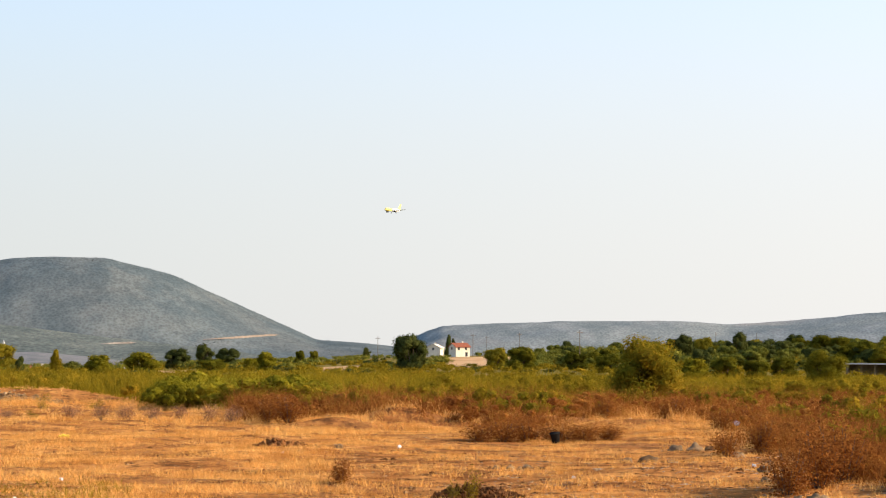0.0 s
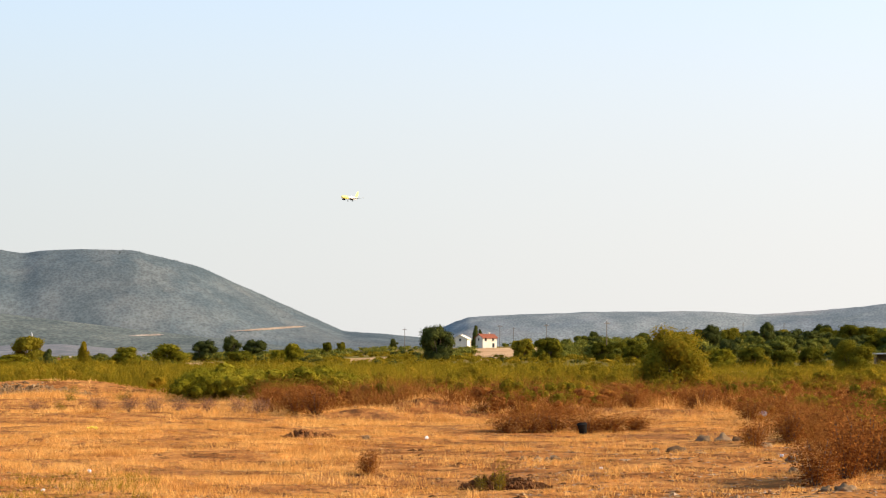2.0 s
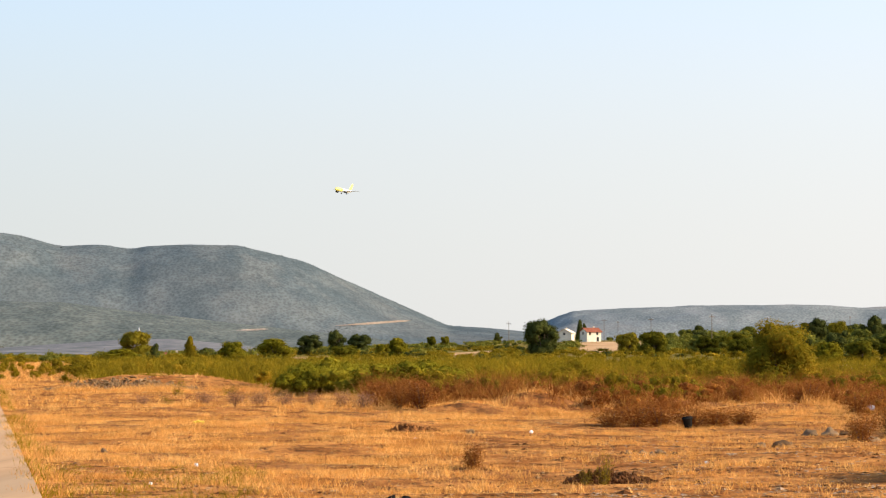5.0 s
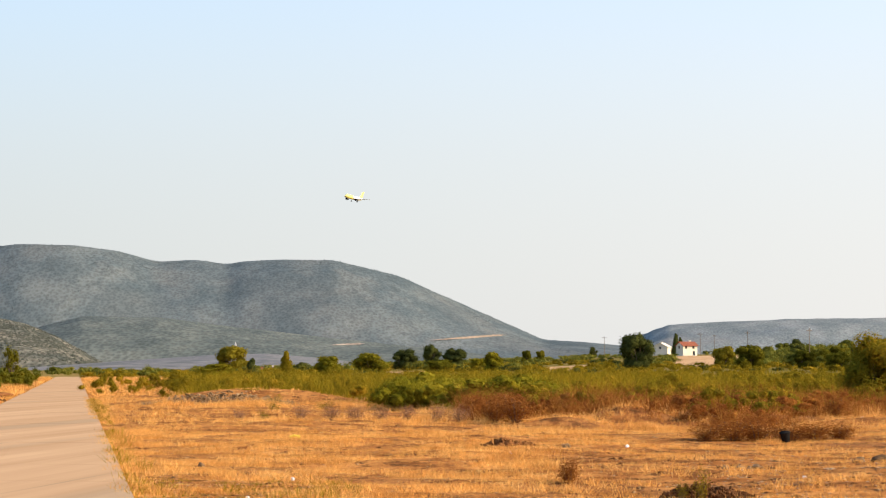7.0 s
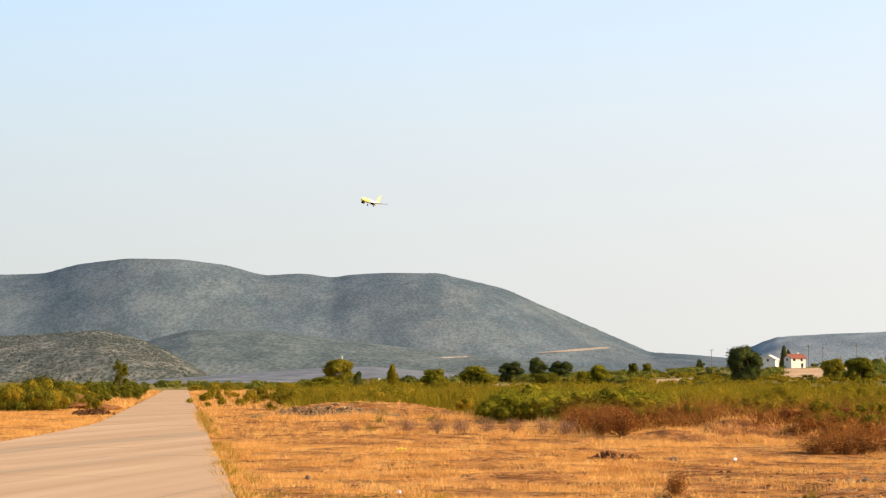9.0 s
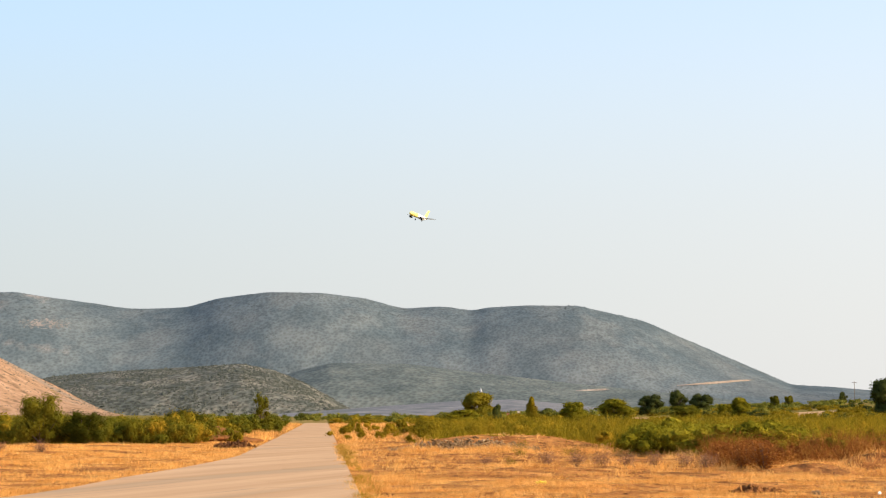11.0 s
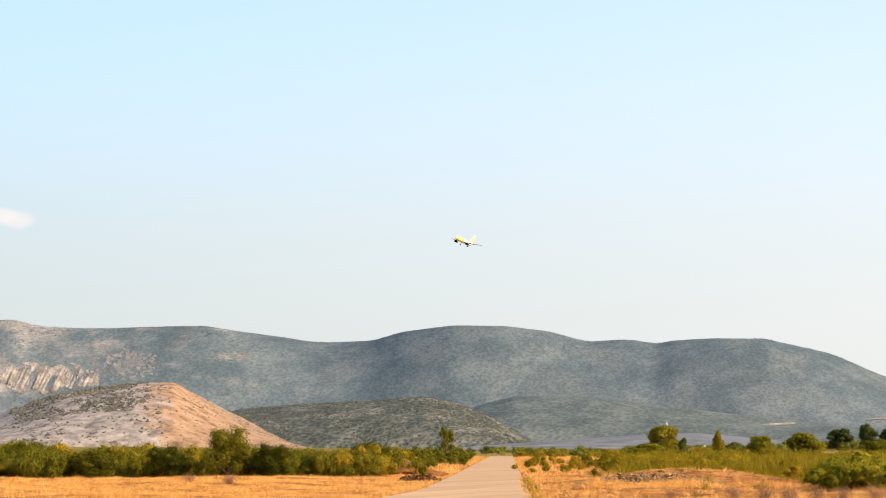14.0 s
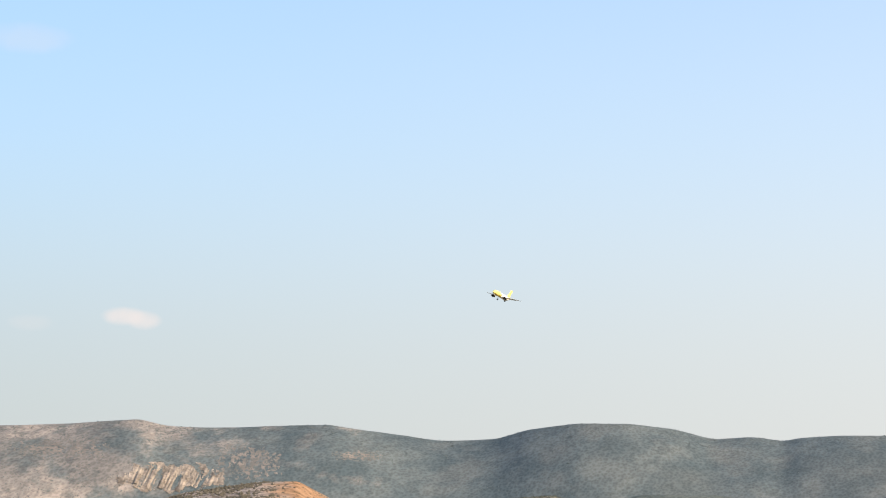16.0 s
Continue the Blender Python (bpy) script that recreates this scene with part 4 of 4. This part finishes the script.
stand(house("white two-storey house with a red tiled roof", 7.0, 5.6, 4.3, 1.5, [(-1.8, 2.6, 0.9, 1.1, 0), (1.4, 2.6, 0.9, 1.1, 0), (1.6, 0.2, 1.0, 1.6, 0), (0.3, 2.7, 0.8, 1.0, 1)]), 0.50, 780, 32)
stand(house("white gabled outbuilding with a pale roof", 9.0, 6.6, 3.9, 1.7, [(0.0, 2.6, 0.8, 0.9, 1)], "plaster"), -0.16, 830, 78)
stand(house("low far house with a red tiled roof", 6.4, 5.0, 2.2, 1.4, [(-1.0, 0.9, 0.8, 0.9, 0)]), -10.95, 640, 10, 2.3)
stand(house("small white far house among trees", 4.4, 4.0, 2.6, 1.1, [(0.6, 1.0, 0.8, 0.9, 0)], "plaster"), -8.55, 560, 25, 3.0)


def shed():
    s = new("open_shed")
    tagged(s, "open field shed with a grey sheet roof and dark inside", "shed")
    part("roof", box(-3.4, 3.4, -2.4, 2.4, 1.75, 1.95, 0.03), M["sheet"], s)
    part("back_wall", box(-3.2, 3.2, 2.0, 2.2, -0.3, 1.75), M["timber"], s)
    for x in (-3.1, 3.1):
        part("side_wall", box(x - 0.08, x + 0.08, -0.4, 2.0, -0.3, 1.75), M["timber"], s)
    for x in (-3.1, -1.0, 1.0, 3.1):
        part("post", box(x - 0.07, x + 0.07, -2.2, -2.06, -0.3, 1.75), M["timber"], s)
    return s


stand(shed(), 11.55, 330, -8)


def power_pole():
    p = new("power_pole")
    tagged(p, "slim weathered power pole with a crossarm", "pole", "power poles")
    bm = bmesh.new()
    limb(bm, (0, 0, -0.5), (0, 0, 8.5), 0.11, 0.08, 8)
    part("mast", bm, M["timber"], p)
    part("crossarm", box(-0.9, 0.9, -0.06, 0.06, 7.8, 7.95), M["timber"], p)
    for x in (-0.75, 0.0, 0.75):
        part("insulator", box(x - 0.05, x + 0.05, -0.05, 0.05, 7.95 if x else 8.5, 8.2 if x else 8.75), M["sheet"], p)
    return p


pole = stand(power_pole(), -1.74, 800)
for az, r in ((0.87, 760), (1.25, 880), (2.15, 720), (3.8, 560), (5.3, 760), (7.5, 800), (8.6, 850)):
    stand(copy_thing(pole, pole.matrix_basis), az, r, az * 9)


def tower():
    t = new("white_tower")
    tagged(t, "slender white tower rising behind a tree", "tower")
    part("shaft", lathe([(-1, 0.62, 0), (5.6, 0.52, 0)], 14), M["plaster"], t)
    part("gallery", lathe([(5.6, 0.8, 0), (5.9, 0.8, 0)], 14), M["plaster"], t)
    part("lantern", lathe([(5.9, 0.45, 0), (7.2, 0.43, 0)], 14), M["plaster"], t)
    part("spire", lathe([(7.2, 0.55, 0), (8.9, 0.04, 0)], 14), M["sheet"], t)
    for c in t.children:
        c.matrix_basis = pose(0, 0, 0, 90)
    return t


white_tower = stand(tower(), -11.84, 690)
white_tower.matrix_basis = white_tower.matrix_basis @ Matrix.Scale(1.08, 4)


def ledge(name, hill_name, az0, az1, el0, el1, width, material, label, cat, seed):
    """A strip of bare ground cut across a hillside."""
    r = np.random.default_rng(seed)
    pts = []
    n = 40
    for k in range(n + 1):
        f = k / n
        taper = min(1, 1.8 * f + 0.15, 6 * (1 - f)) * (0.8 + 0.3 * r.uniform())
        c = on_hill(hill_name, az0 + (az1 - az0) * f, el0 + (el1 - el0) * f + 0.001 * r.normal())
        toward = Vector((-c.x, -c.y, 0)).normalized()
        c = c + toward * 6
        for j, g in enumerate((-0.5, 0, 0.5)):
            pts.append(tuple(c + Vector((0, 0, g * width * taper)) + toward * (1.5 - 3 * g + r.normal(0, 0.4))))
    F = [(k * 3 + j, k * 3 + j + 1, k * 3 + j + 4, k * 3 + j + 3) for k in range(n) for j in (0, 1)]
    return tagged(soup(name, np.array(pts), np.array(F), material, smooth=True), label, cat, kind="structure")


ledge("quarry_cut", "hill_1", -6.5, -4.4, 0.80, 0.95, 3.6, M["cut"], "pale quarry cut across the hillside", "quarry", 1)
ledge("quarry_cut", "hill_5", -9.25, -8.3, 0.66, 0.70, 1.6, M["scarp"], "pale cut strip low on the hillside", "quarry", 2)


def scarp(az0, az1, el0, el1, label, material="scarp", relief=0.95, broken=0.0):
    """An eroded cliff of pale rock with steep gullies."""
    n, m = 170, 70
    V = np.zeros((m, n, 3))
    keep = np.zeros((m, n), bool)
    for j in range(n):
        az = az0 + (az1 - az0) * j / (n - 1)
        for i in range(m):
            f = i / (m - 1)
            p = on_hill("hill_1", az, el0 + (el1 - el0) * f)
            d = math.hypot(p.x, p.y)
            slant = az * 6 - f * 2.2
            gully = 9 * noise.noise(Vector((slant, f * 1.2, 0.0))) + 6 * noise.noise(Vector((slant * 2.7, f * 1.6, 5.0))) + 3 * noise.noise(Vector((az * 40, f * 14, 2.0)))
            u = abs(2 * j / (n - 1) - 1)
            s = 1 - (1.2 - 0.8 * broken + relief * gully * (1 - abs(2 * f - 1)) * (1 - u * u)) / d
            V[i, j] = (p.x * s, p.y * s, p.z)
            keep[i, j] = u * u + (2 * f - 1) ** 2 < 0.72 - 0.5 * broken + 0.8 * noise.noise(Vector((az * 4.5, f * 3.5, 3.0))) + (0.5 + broken) * noise.noise(Vector((az * 10, f * 12, 1.0))) + (0.35 + 0.85 * broken) * noise.noise(Vector((az * 22, f * 30, 7.0)))
    F = [(i * n + j, i * n + j + 1, (i + 1) * n + j + 1, (i + 1) * n + j) for i in range(m - 1) for j in range(n - 1) if keep[i, j]]
    ob = soup("cliff", V.reshape(-1, 3), F, M[material], smooth=True)
    return tagged(ob, label, "cliff", kind="structure")


scarp(-30.25, -27.15, 1.40, 2.25, "eroded pale limestone scarp on the hillside")
M["bareslope"] = mat("bare_stony_slope", [(0.36, 0.13, 0.13, 0.125), (0.5, 0.175, 0.163, 0.15), (0.64, 0.24, 0.212, 0.186)], 0.05, detail=9, bump=1.0, bump_scale=0.15)
scarp(-27.6, -25.7, 1.75, 2.75, "bare pale stony slope between scrub", "bareslope", 0.1, 1.0)
scarp(-33.2, -30.3, 2.3, 2.85, "bare pale stony slope between scrub", "bareslope", 0.1, 1.0)
scarp(-24.4, -22.9, 2.3, 2.6, "bare pale stony slope between scrub", "bareslope", 0.1, 1.0)


# ---- scrub on the hills ----
def hill_scrub(name, hill_name, count, size, material, label, az0, az1, seed, bias=0.5, low=0.0, high=1.0):
    """Thousands of low bushes on a hillside: lopsided eight-sided clumps."""
    r = np.random.default_rng(seed)
    a, v, X, Y, Z = HILL[hill_name]
    i, j = r.uniform(low * (len(v) - 11), high * (len(v) - 11), count), np.interp(r.uniform(az0, az1, count), a, np.arange(len(a)))
    j = np.clip(j, 0, len(a) - 1.001)
    i0, j0 = i.astype(int), j.astype(int)
    fi, fj = i - i0, j - j0
    at = lambda G: (G[i0, j0] * (1 - fi) + G[i0 + 1, j0] * fi) * (1 - fj) + (G[i0, j0 + 1] * (1 - fi) + G[i0 + 1, j0 + 1] * fi) * fj
    C = np.stack([at(X), at(Y), at(Z)], -1)
    C = C[patchy(C[:, 0], C[:, 2] * 3, size * 14, seed) > r.uniform(0.2, 0.2 + bias, count)]
    n = len(C)
    s = size * r.lognormal(0, 0.25, (n, 1, 1))
    axes_ = np.array([[1, 0, 0], [0, 1, 0], [-1, 0, 0], [0, -1, 0], [0, 0, 0.75], [0, 0, -0.4]])
    V = C[:, None] + axes_[None] * s * r.uniform(0.6, 1.3, (n, 6, 1)) + r.normal(0, 0.15, (n, 6, 3)) * s
    F = np.array([[0, 1, 4], [1, 2, 4], [2, 3, 4], [3, 0, 4], [1, 0, 5], [2, 1, 5], [3, 2, 5], [0, 3, 5]])
    T = V[:, F.ravel()].reshape(-1, 3)
    return tagged(grid_mesh(name, T, 3, material), label, "scrub", kind="stuff")


# hillbush carries the same painted haze as the range: green turned bluish grey
M["hillbush"] = mat("hazed_grey_green_scrub", [(0.2, 0.082, 0.105, 0.112), (0.55, 0.104, 0.127, 0.132), (0.85, 0.128, 0.149, 0.149)], 0.02, island=0.5)
M["darkbush"] = mat("dark_bushes", [(0.2, 0.05, 0.058, 0.05), (0.6, 0.085, 0.09, 0.072)], 0.03, island=0.5)
M["dryclump"] = mat("dry_scrub", [(0.2, 0.07, 0.064, 0.05), (0.6, 0.115, 0.104, 0.08)], 0.02)
hill_scrub("hill_scrub", "hill_1", 34000, 0.85, M["hillbush"], "low grey-green scrub covering the hillside, tinted with painted haze", -35, -2, 21, 0.55)
hill_scrub("hill_scrub", "hill_5", 6500, 0.45, M["hillbush"], "low grey-green scrub covering the hillside, tinted with painted haze", -18, -4, 23, 0.5)
hill_scrub("hill_bushes", "hill_3", 12000, 0.7, M["darkbush"], "dark bushes dotted over the hill", -25, -15, 24, 0.6)
hill_scrub("hill_bushes", "hill_4", 1500, 0.8, M["dryclump"], "sparse dark bushes on the dry hill", -33, -25.6, 25, 0.5)
hill_scrub("hill_scrub", "hill_1", 1500, 1.0, M["hillbush"], "low grey-green scrub covering the hillside, tinted with painted haze", -35, -2, 27, 0.6, 0.93, 1.0)
hill_scrub("hill_bushes", "hill_4", 3600, 0.75, M["dryclump"], "sparse dark bushes on the dry hill", -29.6, -25.9, 28, 0.6, 0.35, 0.97)
hill_scrub("hill_bushes", "hill_4", 1500, 0.42, M["dryclump"], "sparse dark bushes on the dry hill", -25.8, -21.8, 26, 0.7)


# ---- clutter in the field ----
M["earth"] = mat("dark_damp_earth", [(0.3, 0.045, 0.020, 0.009), (0.7, 0.15, 0.065, 0.026)], 4.0, bump=0.05, bump_scale=14)
M["redearth"] = mat("red_earth", [(0.3, 0.13, 0.05, 0.018), (0.7, 0.30, 0.13, 0.045)], 2.0, bump=0.06, bump_scale=8)
M["rock"] = mat("limestone_rock", [(0.3, 0.11, 0.066, 0.035), (0.7, 0.27, 0.18, 0.10)], 4.0, bump=0.02, bump_scale=16, rnd=0.4)
M["rubble"] = mat("grey_rubble", [(0.3, 0.19, 0.11, 0.05), (0.7, 0.46, 0.31, 0.165)], 1.5, bump=0.02, bump_scale=16, rnd=0.5)
M["litter"] = mat("white_plastic", [(0.3, 0.66, 0.66, 0.66), (0.7, 0.82, 0.82, 0.82)], 4.0, rough=0.5)
M["bag"] = mat("yellow_plastic", [(0.3, 0.72, 0.56, 0.02), (0.7, 0.85, 0.70, 0.05)], 4.0, rough=0.4)


def lump(w, d, h, seed, seg=3, rough=0.22):
    """An uneven clod or stone, flattened below."""
    bm = bmesh.new()
    bmesh.ops.create_icosphere(bm, subdivisions=seg, radius=0.5)
    for v in bm.verts:
        k = 1 + rough * noise.noise(v.co * 2.6 + Vector((seed * 3.1, seed, 0))) * 2 + rough * 0.6 * noise.noise(v.co * 7 + Vector((seed, 0, seed)))
        v.co = Vector((v.co.x * w * k, v.co.y * d * k, max(v.co.z, -0.15) * 2 * h * k * (0.77)))
    for f in bm.faces:
        f.smooth = seg > 2
    return bm


def drop(name, bm, material, label, cat, x, y, turn=0.0, dz=0.0, group=""):
    ob = part(name, bm, material)
    ob.matrix_basis = field(x, y, dz, turn)
    return tagged(ob, label, cat, group)


def heap(w, d, h, n, seed, clod):
    """Loose clods piled into a low heap, as one mesh."""
    r = random.Random(seed)
    bm = bmesh.new()
    for _ in range(n):
        a, q = r.uniform(0, math.tau), math.sqrt(r.uniform(0, 1))
        x, y = w / 2 * q * math.cos(a), d / 2 * q * math.sin(a)
        z = h * (1 - q * q) * r.uniform(0.3, 1.0) * (0.7 + 0.6 * noise.noise(Vector((x * 3, y * 3, seed))))
        k = clod * r.uniform(0.5, 1.5)
        got = bmesh.ops.create_icosphere(bm, subdivisions=1, radius=k)["verts"]
        m = pose(x, y, z, r.uniform(0, 90), r.uniform(0, 90), r.uniform(0, 360))
        for v in got:
            v.co = m @ Vector((v.co.x * r.uniform(0.8, 1.8), v.co.y * r.uniform(0.5, 1.1), v.co.z * r.uniform(0.3, 0.9)))
    return bm


drop("soil_heap", heap(1.25, 0.9, 0.24, 620, 1, 0.026), M["earth"], "heap of dark damp earth with weeds on it", "heap", 0.5, 27.7)
drop("dug_heap", heap(1.25, 0.6, 0.2, 170, 2, 0.06), M["redearth"], "low heap of reddish-brown dug earth", "heap", -3.45, 45.4)
drop("burnt_heap", heap(2.2, 1.4, 0.38, 160, 3, 0.11), M["earth"], "black heap of burnt rubbish beside the lane", "heap", -33.4, 99.5)
drop("earth_bank", lump(6.5, 4, 1.0, 4, 5, 0.4), M["redearth"], "low bank of red-brown earth by the hedge", "bank", -42.6, 120)
drop("earth_bank", lump(6, 3, 0.55, 14, 4, 0.3), M["redearth"], "low bank of red-brown earth by the hedge", "bank", -47.0, 129)
for k, (x, y, s) in enumerate(((4.0, 39.6, 0.40), (3.55, 39.7, 0.26), (4.35, 39.5, 0.2), (-7.9, 34.9, 0.17), (5.1, 45.2, 0.34), (5.5, 45.0, 0.36), (5.85, 45.4, 0.28), (4.55, 26.6, 0.17), (4.75, 26.5, 0.2), (4.9, 26.9, 0.16), (5.9, 41.5, 0.3), (4.9, 31.5, 0.22), (5.2, 33.5, 0.25), (1.2, 35.8, 0.15), (1.5, 36.1, 0.18), (0.95, 35.6, 0.13), (1.35, 35.3, 0.12), (1.75, 35.9, 0.12), (5.6, 69.2, 0.5), (6.0, 69.4, 0.4), (-2.2, 45.6, 0.22), (-2.7, 45.5, 0.16))):
    drop("stone", lump(s * 1.1, s * 0.8, s * 0.48, k, 3, 0.3), M["rock"], "weathered grey limestone lump lying in dry grass", "stone", x, y, k * 40, 0, "field stones")


def rubble_heap():
    """A long low heap: broken stones lying on loose earth."""
    top = new("rubble_heap")
    top.matrix_basis = field(-20.4, 94.2, 0.0, 14)
    tagged(top, "long low heap of broken grey stone and earth", "rubble")
    part("earth", heap(7.6, 2.4, 0.66, 1700, 7, 0.055), M["rubble"], top)
    r = random.Random(31)
    kinds = []
    for k in range(5):
        me = bpy.data.meshes.new("stone")
        bm = lump(0.42, 0.3, 0.11, k + 50, 2, 0.45)
        bm.to_mesh(me)
        bm.free()
        me.materials.append(M["rubble"])
        kinds.append(me)
    for k in range(60):
        a, q = r.uniform(0, math.tau), math.sqrt(r.uniform(0, 1))
        ob = new("stone", kinds[k % 5])
        ob.parent = top
        ob.matrix_basis = pose(3.4 * q * math.cos(a), 1.1 * q * math.sin(a), 0.66 * (1 - q * q) * r.uniform(0.6, 1.1), r.uniform(-25, 25), r.uniform(-25, 25), r.uniform(0, 360)) @ Matrix.Scale(r.uniform(0.25, 0.85), 4)


rubble_heap()


def bucket():
    b = new("bucket")
    tagged(b, "black plastic bucket standing by rust-brown shrubs", "bucket")
    part("shell", lathe([(0, 0.12, 0), (0.02, 0.125, 0), (0.32, 0.165, 0), (0.33, 0.175, 0), (0.33, 0.155, 0), (0.05, 0.115, 0)], 20), M["black"], b)
    part("rim", lathe([(0.30, 0.178, 0), (0.335, 0.18, 0)], 20), M["black"], b)
    for c in b.children:
        c.matrix_basis = pose(0, 0, 0, 90)
    return b


bucket().matrix_basis = field(2.72, 49.3, 0.0, 20) @ pose(0, 0, 0.02, 8, -10) @ Matrix.Scale(0.72, 4)


def pot():
    p = new("plant_pot")
    tagged(p, "small black plastic plant pot in dry grass", "pot", "plant pots")
    part("shell", lathe([(0, 0.045, 0), (0.11, 0.06, 0), (0.11, 0.05, 0), (0.02, 0.04, 0)], 16), M["black"], p)
    part("rim", lathe([(0.1, 0.063, 0), (0.115, 0.064, 0)], 16), M["black"], p)
    for c in p.children:
        c.matrix_basis = pose(0, 0, 0, 90)
    return p


pot_ = pot()
pot_.matrix_basis = field(-1.78, 22.3) @ pose(0, 0, 0.01, 25, 12) @ Matrix.Scale(0.8, 4)
copy_thing(pot_, field(-1.90, 22.25) @ pose(0, 0, 0.02, 5, -20))


def crumpled(w, h, seed):
    bm = bmesh.new()
    bmesh.ops.create_icosphere(bm, subdivisions=3, radius=0.5)
    for v in bm.verts:
        k = 1 + 0.5 * noise.noise(v.co * 3.5 + Vector((seed, 2 * seed, 0)))
        v.co = Vector((v.co.x * w * k, v.co.y * w * 0.6 * k, (v.co.z + 0.4) * h * k))
    return bm


drop("plastic_bag", crumpled(0.26, 0.11, 3), M["bag"], "crumpled bright yellow plastic bag on straw", "bag", -8.3, 46.2)
for k, (x, y, s) in enumerate(((8.1, 57.4, 0.24), (2.8, 74.0, 0.16), (-5.3, 26.1, 0.06), (-5.7, 31.5, 0.09), (5.4, 36, 0.09), (2.1, 33, 0.06), (-3.0, 40, 0.07), (-0.9, 46, 0.10), (-20.6, 108, 0.2), (6.4, 70, 0.3), (-38.6, 142, 0.24))):
    drop("litter", crumpled(s, s * 0.6, k + 9), M["litter"], "scrap of crumpled white plastic litter", "litter", x, y, k * 33, 0.1 if k in (0, 1, 8) else 0.0, "white litter")


def clods(name, count, s, material, label, cat, seed, far=75, az0=-16, az1=13.5):
    r = np.random.default_rng(seed)
    az, rr = r.uniform(az0, az1, count), 21 + (far - 21) * r.uniform(0, 1, count) ** 1.3
    x, y = rr * np.sin(np.radians(az)), rr * np.cos(np.radians(az))
    k = off_road(x, y, 0.5)
    x, y = x[k], y[k]
    n = len(x)
    size = s * r.lognormal(0, 0.38, (n, 1, 1))
    axes_ = np.array([[1.4, 0, 0], [0, 1, 0], [-1.4, 0, 0], [0, -1, 0], [0.1, 0, 0.42], [0, 0, -0.4]])
    V = np.stack([x, y, land(x, y)], -1)[:, None] + axes_[None] * size * r.uniform(0.5, 1.4, (n, 6, 1))
    F = np.array([[0, 1, 4], [1, 2, 4], [2, 3, 4], [3, 0, 4], [1, 0, 5], [2, 1, 5], [3, 2, 5], [0, 3, 5]])
    return tagged(grid_mesh(name, V[:, F.ravel()].reshape(-1, 3), 3, material), label, cat, kind="stuff")


M["gravel"] = mat("grey_gravel_stones", [(0.3, 0.17, 0.105, 0.06), (0.7, 0.40, 0.29, 0.19)], 3.0, island=0.7)
clods("earth_clods", 2300, 0.024, M["earth"], "dark clods of earth strewn in dry grass", "clods", 41)
M["debris"] = mat("dry_debris", [(0.2, 0.10, 0.042, 0.016), (0.5, 0.24, 0.12, 0.05), (0.8, 0.46, 0.31, 0.16)], 0.6, detail=5, island=0.6)
clods("earth_crumbs", 9000, 0.013, M["debris"], "brown crumbs of soil and broken stalks", "crumbs", 43, 62)
clods("earth_crumbs", 4200, 0.022, M["debris"], "brown crumbs of soil and broken stalks", "crumbs", 44, 70)
clods("gravel", 1600, 0.021, M["gravel"], "loose grey gravel on bare ground", "gravel", 45, 42, 0.5, 13)
clods("earth_clods", 420, 0.034, M["earth"], "dark clods of earth strewn in dry grass", "clods", 46, 40, -2, 10)
clods("pebbles", 700, 0.018, M["rock"], "pale pebbles strewn in dry grass", "pebbles", 42)


# seconds and the place of the aeroplane
FLIGHT = [
    (0.0, -62.1, 2628.3, 203.9),
    (0.5, -82.9, 2595.4, 203.7),
    (1.0, -102.8, 2562.5, 201.5),
    (1.5, -122.2, 2529.6, 199.7),
    (2.0, -142.7, 2496.4, 197.5),
    (2.5, -161.7, 2462.9, 195.9),
    (3.0, -180.1, 2429.6, 192.5),
    (3.5, -197.2, 2396.1, 188.5),
    (6.0, -289.5, 2212.3, 182.1),
    (6.5, -307.1, 2175.1, 181.0),
    (7.0, -323.9, 2137.9, 179.3),
    (7.5, -341.0, 2100.7, 177.8),
    (8.0, -357.4, 2063.3, 176.5),
    (10.5, -444.9, 1937.0, 186.1),
    (11.0, -460.8, 1911.3, 189.0),
    (11.5, -476.0, 1885.6, 191.7),
    (12.0, -490.0, 1859.7, 195.1),
    (12.5, -504.3, 1834.0, 195.5),
    (13.0, -518.4, 1808.3, 193.7),
    (13.5, -534.1, 1781.9, 189.9),
    (14.0, -549.2, 1755.8, 183.9),
    (14.5, -561.4, 1729.9, 183.4),
    (15.0, -572.6, 1702.6, 194.7),
    (15.5, -582.4, 1675.7, 204.8),
    (16.0, -591.7, 1649.1, 211.7),
]


def plane_turn(t):
    """Heading (degrees left of the way back to the camera), climb and left bank."""
    return np.interp(t, [0, 7, 12, 16], [38, 33, 29, 24]), np.interp(t, [0, 3.5, 7, 10.5, 16], [1, 2.5, 5, 8, 8]), np.interp(t, [0, 3.5, 7, 16], [0, 4, 8, 16])


def motions():
    rows = []
    for t, x, y, z in FLIGHT:
        head, climb, bank = plane_turn(t)
        away = math.degrees(math.atan2(x, y))
        # local +y to the heading: 180 is straight back to the camera
        rows.append((t, pose(x, y, z, 0, 0, 180 - away - head) @ pose(0, 0, 0, climb) @ pose(0, 0, 0, 0, -bank)))
    walk(plane, rows)


motions()
